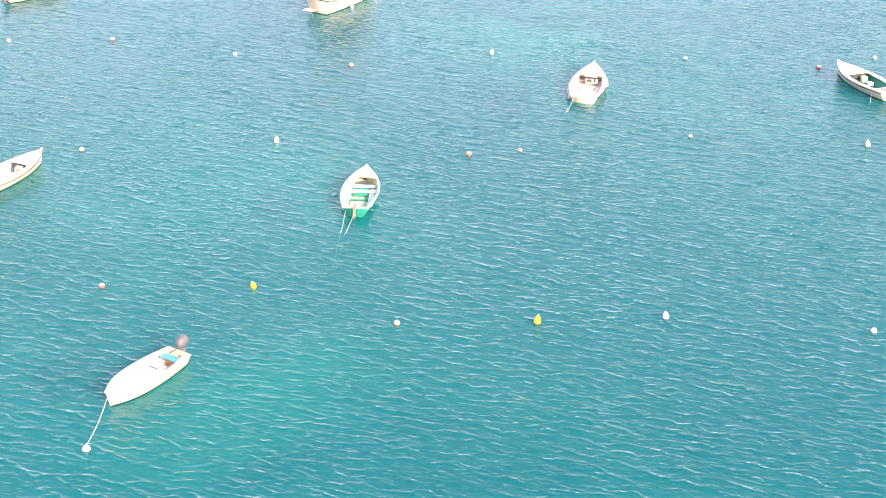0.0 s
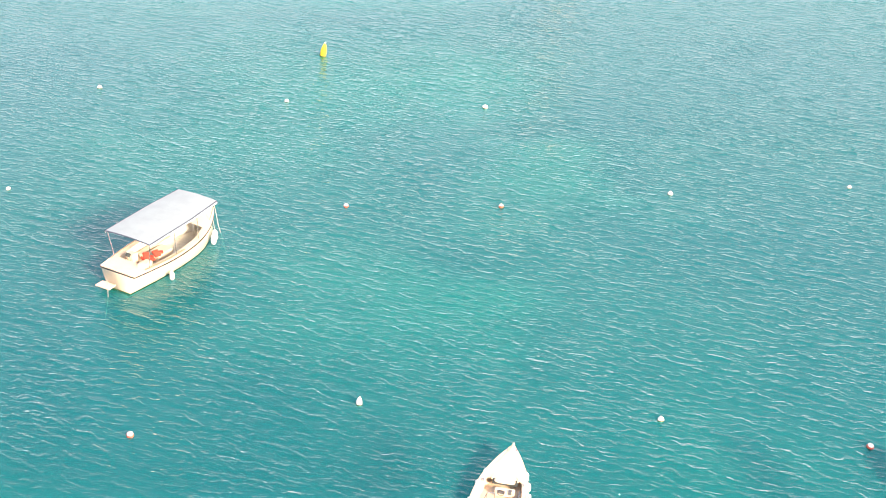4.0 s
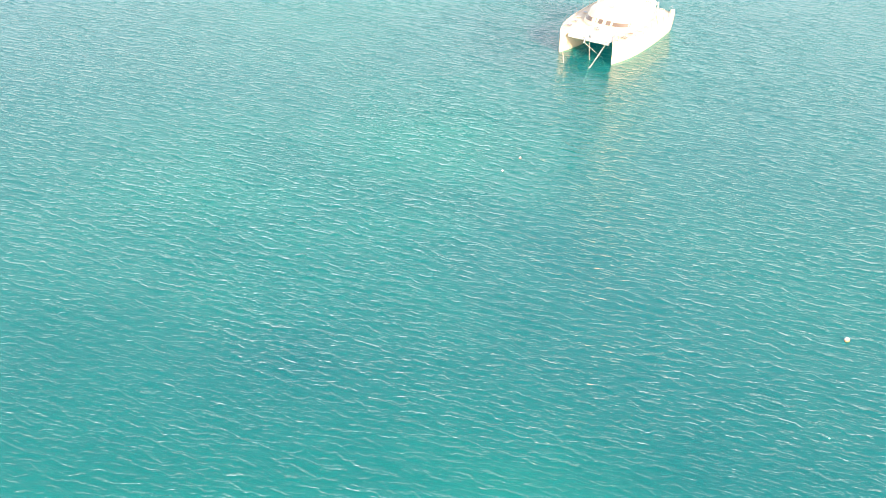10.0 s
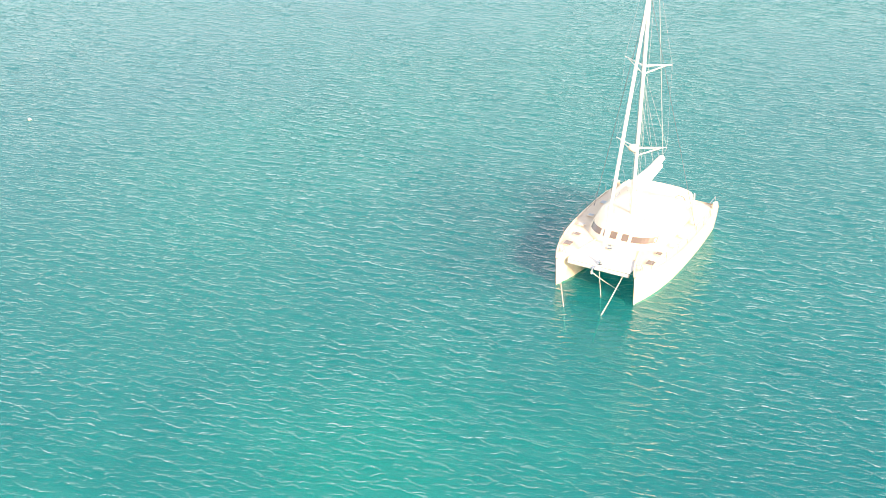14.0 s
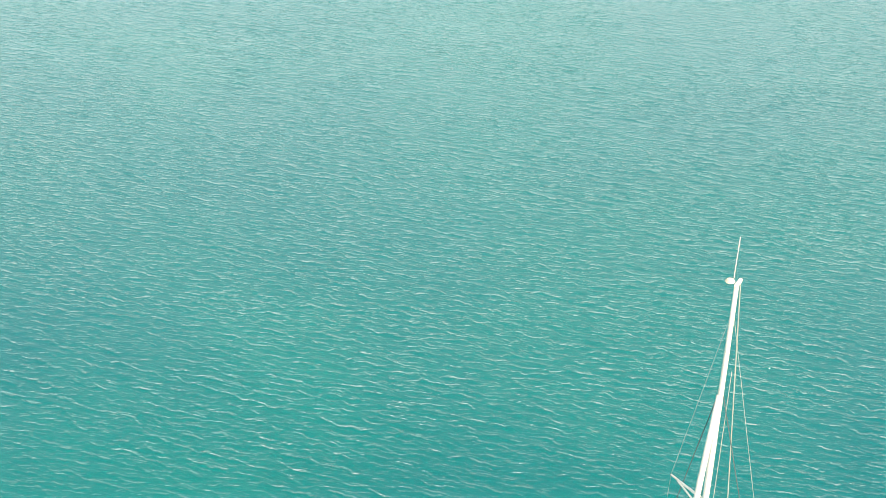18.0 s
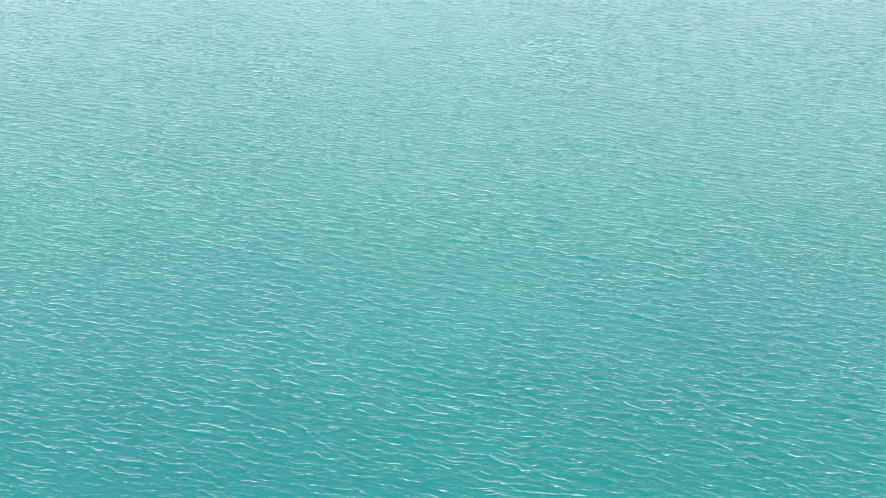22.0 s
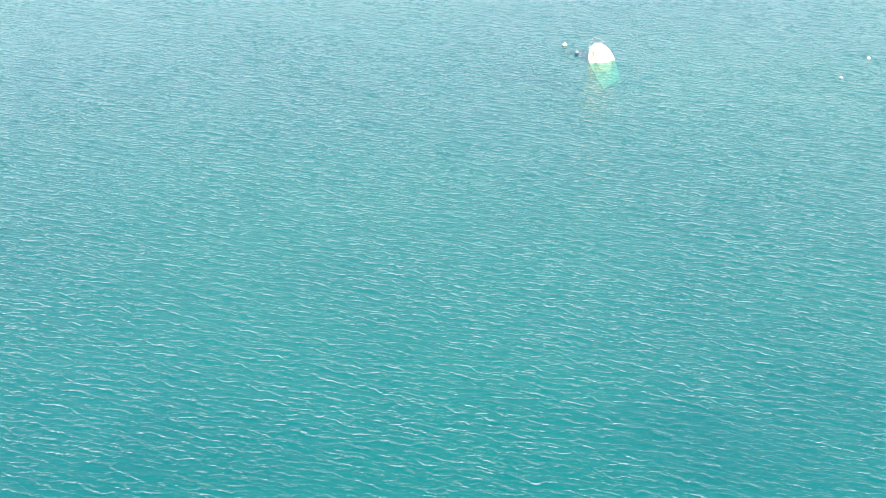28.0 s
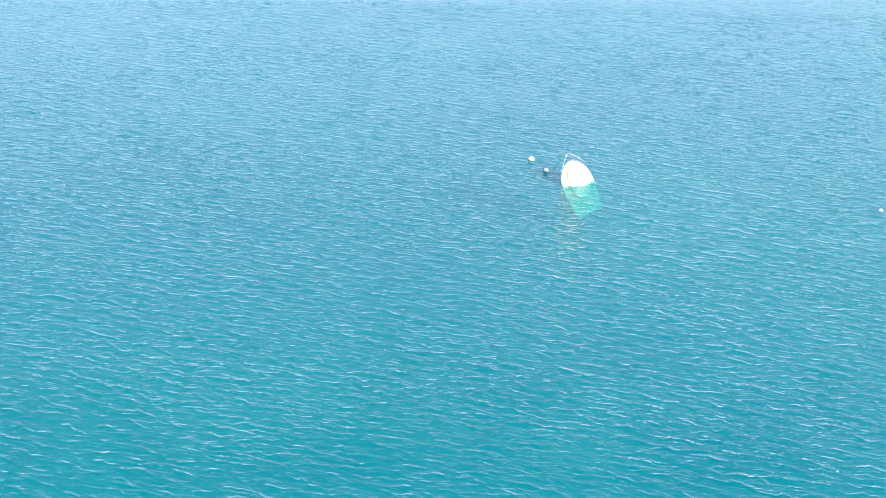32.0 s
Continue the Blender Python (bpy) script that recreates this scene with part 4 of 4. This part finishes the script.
def catamaran():
    b = thing("sailing_catamaran", "white cruising catamaran at anchor with tall mast and furled sails", "sailing boat", placed(10.85, 228.7, 151.3))
    h = Hull(11.2, 2.45, 1.70, 0.05, 0.80, 0.36, 0.06, -0.55, 2.9, 0.15)
    for side in (1, -1):
        bm = shell(h)
        bmesh.ops.translate(bm, vec=(side * 2.45, 0, 0), verts=bm.verts)
        hull = part("hull", bm, GELCOAT, b, smooth=True)
        bm = deck(h, 0.02, 0.99, 0.05, lift=0.0, inset=0.02, n=16)
        bmesh.ops.translate(bm, vec=(side * 2.45, 0, 0), verts=bm.verts)
        part("side_deck", bm, DECK, b)
        for k in range(2):
            bm = rim(h, 0.06, 0.05, 0.12, 0.99, 1 if k else -1)
            bmesh.ops.translate(bm, vec=(side * 2.45, 0, 0), verts=bm.verts)
            part("toe_rail", bm, GELCOAT, hull)
        for y, w, d in ((3.6, 0.46, 0.46), (2.3, 0.34, 0.30), (1.0, 0.34, 0.26), (-0.4, 0.34, 0.26), (-2.4, 0.40, 0.34)):
            hatch = part("deck_hatch", box((w, d, 0.05), (side * (2.62 + (0.35 if y < 2 else 0)), y, 1.86), 0.02), TINTED if y > 2 else LIGHT_GREY, b, "smoked deck hatch" if y > 2 else "pale grey deck hatch")
            part("hatch_frame", box((w + 0.08, d + 0.08, 0.03), (side * (2.62 + (0.35 if y < 2 else 0)), y, 1.83), 0.01), GELCOAT, hatch)
        # stanchions and lifelines
        posts = []
        for s in (0.16, 0.28, 0.40, 0.52, 0.64, 0.76, 0.88):
            e = h.at(s, 1, 0.08)
            p = Vector((side * (2.45 + e.x), e.y, e.z + 0.03))
            posts.append(p)
            part("stanchion", tube([p, p + Vector((0, 0, 0.62))], 0.014, 6), STEEL, b)
        for up in (0.35, 0.61):
            part("lifeline", tube([p + Vector((0, 0, up)) for p in posts], 0.005, 4), WIRE, b)
        a = h.at(0.97, 1)
        bowp = Vector((side * 2.45, a.y - 0.05, a.z + 0.05))
        part("pulpit", tube([bowp + Vector((-0.18, -0.5, 0)), bowp + Vector((-0.16, -0.2, 0.6)), bowp + Vector((0, 0, 0.64)), bowp + Vector((0.16, -0.2, 0.6)), bowp + Vector((0.18, -0.5, 0))], 0.016, 6), STEEL, b)
        part("bow_cleat", box((0.06, 0.24, 0.06), (side * 2.45, 4.7, 1.90), 0.02), STEEL, b)
        y0 = -5.0
        part("pushpit", tube([(side * 3.3, y0 + 0.7, 1.75), (side * 3.3, y0 + 0.7, 2.5), (side * 3.3, y0 - 0.2, 2.5), (side * 3.3, y0 - 0.2, 1.6)], 0.018, 6), STEEL, b)
        part("stern_horn", box((0.24, 0.5, 0.75), (side * 3.32, -5.15, 1.75), 0.08, Matrix.Rotation(0.25, 3, "X")), GELCOAT, b)
    part("bridge_deck", box((4.3, 7.6, 0.75), (0, -0.95, 1.30), 0.10), GELCOAT, b)
    part("foredeck", box((4.3, 1.15, 0.14), (0, 2.95, 1.67), 0.05), DECK, b)
    for side in (1, -1):
        part("trampoline", box((1.85, 1.75, 0.03), (side * 1.03, 4.2, 1.66), 0.008), NET, b, "white woven bow net")
    part("centre_beam", box((0.22, 1.8, 0.16), (0, 4.2, 1.58), 0.05), ALLOY, b)
    part("crossbeam", tube([(-1.9, 5.08, 1.50), (1.9, 5.08, 1.50)], 0.11, 12), ALLOY, b)
    part("anchor_roller", box((0.22, 0.75, 0.10), (0.22, 5.05, 1.60), 0.03), STEEL, b)
    part("anchor", tube([(0.22, 5.4, 1.62), (0.22, 5.55, 1.35), (0.30, 5.35, 1.12)], 0.05, 8), STEEL, b)
    part("windlass", lathe([(0, 0), (0.16, 0), (0.16, 0.12), (0.09, 0.16), (0.09, 0.26), (0.13, 0.28), (0, 0.32)], 16, at=(0.2, 3.0, 1.72)), STEEL, b)
    roof = part("coachroof", coachroof(), GELCOAT, b, smooth=True)
    for x0, x1, z0, z1 in ((2.15, 1.25, 2.06, 2.34), (1.06, 0.82, 2.06, 2.36), (0.60, 0.18, 2.06, 2.38), (-0.14, -0.55, 2.06, 2.38), (-0.76, -2.10, 2.06, 2.34)):
        part("window", cabin_window(x0, x1, z0, z1), TINTED, roof, "brown tinted saloon window")
    for side in (1, -1):
        part("roof_hatch", box((0.45, 0.45, 0.05), (side * 0.8, 0.5, 2.98), 0.02), GELCOAT, roof)
        part("handrail", tube([(side * 1.5, 0.6, 2.95), (side * 1.5, 0.6, 3.08), (side * 1.7, -1.8, 3.08), (side * 1.7, -1.8, 2.95)], 0.016, 6), STEEL, roof)
    # cockpit and its hard top
    top = part("hard_top", rounded_plate(0, -3.05, 2.35, 1.7, 2.72, 0.12, 3.4, 44, 0.10), GELCOAT, b, smooth=False)
    for x, y in ((2.2, -1.7), (-2.2, -1.7), (2.2, -4.4), (-2.2, -4.4)):
        part("top_post", tube([(x, y, 1.7), (x, y, 2.78)], 0.04, 8), ALLOY, b)
    part("cockpit_sole", box((4.2, 1.7, 0.1), (0, -4.0, 1.72), 0.02), DECK, b)
    for x, w in ((-1.5, 0.7), (1.5, 0.7)):
        part("cockpit_bench", box((w, 1.6, 0.45), (x, -4.0, 1.98), 0.06), DECK, b)
    part("aft_bench", box((3.0, 0.55, 0.5), (0, -4.75, 1.98), 0.06), DECK, b)
    part("cockpit_table", box((1.0, 0.8, 0.06), (0.4, -3.9, 2.45), 0.03), TEAK, b)
    part("helm_pedestal", box((0.6, 0.45, 1.0), (-1.75, -2.75, 2.2), 0.08), GELCOAT, b)
    ring = [Vector((-1.75 + 0.36 * math.cos(a), -3.05, 2.75 + 0.36 * math.sin(a))) for a in (2 * math.pi * k / 20 for k in range(20))]
    part("helm_wheel", tube(ring, 0.02, 6, closed=True), RUBBER, b)
    part("helm_seat", box((0.9, 0.5, 0.5), (-1.75, -3.6, 2.4), 0.08), LIGHT_GREY, b)
    for x in (-2.95, -2.15):
        part("rail_frame", tube([(x, -4.1, 1.75), (x, -4.1, 2.35), (x + 0.6, -4.1, 2.35), (x + 0.6, -4.1, 1.75)], 0.022, 6), ALLOY, b)
        part("rail_frame_bar", tube([(x, -4.1, 2.05), (x + 0.6, -4.1, 2.05)], 0.018, 6), ALLOY, b)
    part("life_raft", box((0.9, 0.55, 0.35), (1.6, -5.05, 2.0), 0.10), FENDER, b)
    # spars
    def my(z, ahead=0.0):
        return 0.35 - 0.062 * (z - 2.95) + ahead

    mast = part("mast", tube([(0, my(2.95 + 1.42 * k), 2.95 + 1.42 * k) for k in range(13)], 0.105, 12, taper=lambda u: 1 - 0.35 * max(0, u - 0.6) / 0.4), ALLOY, b, smooth=True)
    part("mast_crane", box((0.10, 0.55, 0.10), (0, my(20) - 0.15, 20.02), 0.02), ALLOY, mast)
    part("masthead_light", lathe([(0, 0), (0.10, 0), (0.16, 0.04), (0.10, 0.12), (0, 0.14)], 12, at=(0.22, my(20), 20.05)), GELCOAT, mast)
    part("wind_wand", tube([(0.12, my(20), 20.05), (0.10, my(21.5), 21.6)], 0.006, 5), ALLOY, mast)
    for z, reach in ((7.2, 1.6), (12.2, 1.45)):
        for side in (1, -1):
            part("spreader", tube([(side * 0.1, my(z), z), (side * reach, my(z) - 0.65, z + 0.08)], 0.055, 8, taper=lambda u: 1 - 0.5 * u), ALLOY, mast)
            part("spreader_brace", tube([(side * 0.1, my(z), z - 0.45), (side * reach * 0.8, my(z) - 0.5, z + 0.04)], 0.035, 6), ALLOY, mast)
    part("radar_dome", lathe([(0, -0.16), (0.24, -0.15), (0.33, -0.06), (0.33, 0.05), (0.22, 0.14), (0, 0.18)], 20, at=(0.05, my(7.35) + 0.45, 7.35)), GELCOAT, mast, "white radar dome", smooth=True)
    part("radar_bracket", box((0.3, 0.4, 0.06), (0.05, my(7.15) + 0.3, 7.15), 0.02), ALLOY, mast)
    part("furled_genoa", tube([(0, 4.75 + (my(16.25, 0.2) - 4.75) * k / 14, 1.75 + 14.5 * k / 14) for k in range(15)], 0.085, 10, taper=lambda u: 0.55 + 1.15 * math.sin(math.pi * (0.12 + 0.78 * u)) ** 0.5 * 0.6), SAIL, b, "white headsail rolled on the forestay", smooth=True)
    part("furling_drum", lathe([(0, 0), (0.16, 0), (0.16, 0.05), (0.10, 0.07), (0.10, 0.16), (0.16, 0.18), (0.16, 0.22), (0, 0.22)], 16, at=(0, 4.85, 1.66)), STEEL, b)
    boom = part("boom", box((0.22, 4.3, 0.24), (0, -1.95, 4.15), 0.05, Matrix.Rotation(-0.10, 3, "X")), ALLOY, b)
    bm = bmesh.new()
    rows = []
    for k in range(12):
        u = k / 11
        y, zb, hh, ww = -0.10 - 4.05 * u, 4.05 + 0.34 * u, 0.80 - 0.42 * u + 0.04 * math.sin(9 * u), 0.30 - 0.10 * u
        rows.append([bm.verts.new((ww * math.cos(a) * (1 + 0.1 * math.sin(5 * a + k)), y, zb + 0.25 + hh * 0.5 * (1 + math.sin(a)))) for a in (2 * math.pi * j / 12 for j in range(12))])
    grid_faces(bm, rows, closed=True)
    bm.faces.new(rows[0][::-1])
    bm.faces.new(rows[-1])
    part("sail_bag", bm, SAIL, boom, "white zipped mainsail bag", smooth=True)
    part("gooseneck", box((0.12, 0.3, 0.14), (0, 0.12, 3.98), 0.03), STEEL, boom)
    # standing and running rigging
    for side in (1, -1):
        part("shroud", tube([(side * 0.05, my(16.3), 16.3), (side * 3.35, -1.7, 1.8)], 0.016, 5), WIRE, b, "dark rigging wire")
        part("diamond_stay", tube([(0, my(19.2), 19.2), (side * 1.45, my(12.2) - 0.65, 12.28), (side * 1.6, my(7.2) - 0.65, 7.28), (side * 0.1, my(3.4), 3.4)], 0.006, 5), WIRE_PALE, b)
        part("lower_stay", tube([(0, my(12), 12.0), (side * 1.6, my(7.2) - 0.65, 7.28)], 0.008, 5), WIRE_PALE, b)
        part("lazy_jack", tube([(side * 0.2, my(10.8), 10.8), (side * 0.26, -2.2, 5.0)], 0.008, 4), WIRE_PALE, b)
        part("lazy_jack", tube([(side * 0.2, my(10.8), 10.8), (side * 0.24, -3.3, 4.85)], 0.008, 4), WIRE_PALE, b)
    part("topping_lift", tube([(0, my(20) - 0.4, 19.95), (-0.05, -4.2, 4.75)], 0.018, 5), WIRE_PALE, b, "pale topping lift line")
    for k, x in enumerate((-0.16, 0.16, 0.24, -0.26)):
        part("halyard", tube([(x, my(3.2) - 0.15, 3.2), (x * 0.8, my(11 + 2 * k) - 0.15, 11 + 2 * k)], 0.009, 4), WIRE_PALE, b)
    # ground tackle
    w = b.matrix_world
    for start, ends, r in (((2.40, 5.35, 1.4), ((6.36, 222.42, -0.03), (6.45, 221.9, -1.5)), 0.02), ((0.35, 5.45, 1.45), ((9.72, 224.35, -0.03), (10.1, 224.3, -1.0)), 0.022),
                           ((-1.55, 5.15, 1.40), ((8.40, 221.49, -0.03), (7.9, 220.5, -1.2)), 0.026), ((-0.1, 5.15, 1.40), ((8.57, 223.51, -0.03), (8.5, 223.2, -1.5)), 0.016)):
        mooring_line(sag(w @ Vector(start), ends[0], 0.05) + [Vector(ends[1])], r, "pale anchor rope from the bow beam into the water")
    return b


catamaran()


# ---- the half-sunk boat ----
def wreck():
    h = Hull(4.2, 2.6, 0.80, 0.06, 0.78, 0.42, 0.5, -0.45, 4.2)
    b = thing("half_sunk_boat", "white boat sunk by the stern with its bow rail above water", "boat", placed(22.38, 390.60, 52, -0.72, 58, -22))
    part("hull", shell(h), GELCOAT, b, smooth=True)
    part("foredeck", deck(h, 0.48, 0.985, 0.16, lift=0.03), DECK, b)
    for side in (1, -1):
        part("gunwale", rim(h, side=side, s0=0.45, s1=0.995), GELCOAT, b)
        part("side_deck", ring_deck(h, 0.03, 0.50, 0.42, side=side, lift=0.03), GLOW_GREEN, b)
    # the green underwater glow is put into the colour of the sunken decks
    part("stern_deck", deck(h, 0.03, 0.49, 0.06, lift=-0.12), GLOW_GREEN, b, "sunken stern deck coloured pale green for its underwater glow")
    cabin = part("cabin_top", rounded_plate(0, h.y(0.60), 0.80, 1.15, 0.80, 0.34, 2.6, 28, 0.10), GELCOAT, b, smooth=True)
    part("cabin_hatch", rounded_plate(0.05, h.y(0.63), 0.28, 0.28, 1.20, 0.06, 3.5, 20, 0.01), DECK, cabin)
    for side in (1, -1):
        part("hand_grip", tube([(side * 0.55, h.y(0.52), 1.10), (side * 0.55, h.y(0.53), 1.22), (side * 0.50, h.y(0.68), 1.22), (side * 0.50, h.y(0.69), 1.10)], 0.016, 6), ALLOY, cabin)
    # the pulpit leans out over the bow
    tip = Vector((0, h.y(1) + 0.55, h.sheer(1) + 0.32))
    for side in (1, -1):
        a, m, e = (h.at(s, 1, 0.10) for s in (0.80, 0.90, 0.97))
        a, m, e = (Vector((side * p.x, p.y, p.z)) for p in (a, m, e))
        up = Vector((side * 0.06, 0.48, 0.28))
        part("bow_rail", tube([a, a + up * 0.9, m + up * 1.1, e + up * 1.1 + Vector((0, 0.1, 0)), tip + Vector((side * 0.16, 0, 0))], 0.012, 6), STEEL, b, "bent steel bow rail")
        part("rail_post", tube([m, m + up * 1.1], 0.011, 6), STEEL, b)
        part("rail_post", tube([e, e + up * 1.1 + Vector((0, 0.1, 0))], 0.011, 6), STEEL, b)
        part("lower_rail", tube([a + up * 0.45, m + up * 0.55, e + up * 0.55], 0.011, 6), STEEL, b)
    part("rail_nose", tube([tip + Vector((-0.16, 0, 0)), tip + Vector((0.16, 0, 0))], 0.012, 6), STEEL, b)
    part("rust_stain_hatch", box((0.42, 0.5, 0.05), (-0.52, h.y(0.80), h.sheer(0.8) + 0.15), 0.02), TEAK, b, "rusty brown hatch")
    return b


wreck()


# ---- buoys ----
BALL = [(0, -0.21), (0.09, -0.19), (0.16, -0.12), (0.20, -0.02), (0.20, 0.06), (0.165, 0.15), (0.10, 0.21), (0.05, 0.235), (0, 0.24)]
PEAR = [(0, -0.24), (0.08, -0.22), (0.15, -0.12), (0.19, 0.02), (0.20, 0.16), (0.17, 0.30), (0.11, 0.40), (0.06, 0.46), (0.05, 0.52), (0, 0.53)]


def buoy_master(name, profile, mat, label, band=None, top_z=0.24):
    b = thing(name, label, "buoy", placed(0, -300, 0), group="mooring buoys")
    part("float", lathe(profile, 20), mat, b, smooth=True)
    ring = [Vector((0.045 * math.cos(a), 0, top_z + 0.035 + 0.045 * math.sin(a))) for a in (2 * math.pi * k / 12 for k in range(12))]
    part("lifting_eye", tube(ring, 0.012, 6, closed=True), STEEL, b)
    part("waterline_growth", lathe([(0.205, -0.05), (0.212, -0.03), (0.212, 0.0), (0.206, 0.02)], 20), WEED_AND_REFLECTION, b, "green weed round the waterline")
    if band:
        part("top_cap", lathe([(0.172, 0.15), (0.112, 0.215), (0.056, 0.243), (0, 0.248)], 20), band, b, "paler cap")
    part("chain_tail", tube([(0, 0, -0.2), (0.05, 0.02, -0.7), (0.02, 0.0, -1.3)], 0.008, 5), WEED_AND_REFLECTION, b)
    return b


MASTERS = {
    "w": buoy_master("mooring_buoy", BALL, BUOY_WHITE, "white plastic ball buoy afloat on the water"),
    "W": buoy_master("mooring_buoy", PEAR, BUOY_WHITE, "white pear-shaped mooring buoy afloat on the water", top_z=0.53),
    "r": buoy_master("mooring_buoy", BALL, BUOY_RED, "faded red ball buoy afloat on the water", BUOY_WHITE),
    "o": buoy_master("mooring_buoy", BALL, BUOY_ORANGE, "faded orange ball buoy with white top", BUOY_WHITE),
    "y": buoy_master("mooring_buoy", PEAR, BUOY_YELLOW, "yellow mooring buoy with pale top afloat", BUOY_WHITE, top_z=0.53),
}
# kind, place, size, lean
BUOYS = [
    ("w", -19.21, 49.87, 1.1), ("w", -41.84, 107.31, 1.0), ("r", -33.49, 108.28, 1.0), ("w", -22.78, 105.24, 0.9), ("w", 28.72, 108.30, 1.0), ("o", -29.20, 84.17, 1.0),
    ("W", -16.54, 86.55, 1.0), ("r", -3.47, 85.16, 1.1), ("o", -0.06, 86.16, 0.8), ("w", 11.70, 89.61, 0.8), ("W", 23.58, 88.63, 1.0), ("r", -22.63, 65.01, 1.0),
    ("y", -14.51, 65.49, 0.95), ("o", -6.54, 61.95, 0.95), ("y", 0.64, 62.45, 1.1), ("W", 7.35, 63.41, 0.95), ("w", 17.83, 62.71, 1.0), ("w", -28.53, 130.11, 0.9),
    ("r", -13.21, 103.11, 1.1), ("W", -2.22, 106.88, 0.95), ("w", 13.33, 106.84, 1.0), ("r", 23.65, 105.43, 1.1), ("w", 29.06, 136.58, 0.9), ("r", -5.61, 129.91, 1.0),
    ("r", 4.73, 130.91, 1.0), ("w", 16.32, 134.20, 1.05), ("w", -27.66, 149.21, 1.1), ("w", -12.44, 148.08, 0.95), ("w", 3.15, 148.60, 1.25),
    ("o", 20.96, 180.50, 0.9), ("w", 25.64, 188.13, 1.0), ("w", 39.2, 205.8, 0.9), ("r", 2.5, 202.9, 0.45), ("w", 1.25, 200.6, 0.4), ("w", -32.6, 250.3, 0.8),
    ("w", 47.6, 391.6, 0.9), ("w", 43.5, 386.0, 0.8), ("w", 19.5, 394.4, 1.35), ("w", 20.45, 392.3, 1.2),
]
rng = random.Random(11)
left = dict(MASTERS)
for kind, x, y, size in BUOYS:
    m = Matrix.Translation((x, y, 0.02)) @ Euler((rng.uniform(-0.25, 0.25), rng.uniform(-0.25, 0.25), rng.uniform(0, 6))).to_matrix().to_4x4() @ Matrix.Scale(size * 0.82, 4)
    if kind in left:
        left.pop(kind).matrix_world = m
    else:
        c = copy_thing(MASTERS[kind], Matrix.Identity(4))
        c.matrix_world = m


def yellow_marker():
    b = thing("yellow_marker_buoy", "large yellow spindle-shaped marker buoy leaning on the water", "buoy", placed(-11.04, 159.0, 15, 0.0, 4, 9) @ Matrix.Scale(0.87, 4))
    part("float", lathe([(0, -0.42), (0.10, -0.40), (0.21, -0.22), (0.28, 0.05), (0.30, 0.35), (0.26, 0.75), (0.17, 1.05), (0.09, 1.22), (0.06, 1.28), (0, 1.29)], 28), BUOY_YELLOW, b, smooth=True)
    part("moulding_seam", lathe([(0.302, 0.30), (0.316, 0.33), (0.316, 0.38), (0.300, 0.41)], 28), BUOY_YELLOW, b)
    part("lifting_eye", tube([Vector((0.07 * math.cos(a), 0, 1.33 + 0.07 * math.sin(a))) for a in (2 * math.pi * k / 12 for k in range(12))], 0.02, 6, closed=True), STEEL, b)
    part("waterline_growth", lathe([(0.335, -0.06), (0.35, -0.03), (0.352, 0.03), (0.345, 0.05)], 28), WEED_AND_REFLECTION, b)
    return b


yellow_marker()
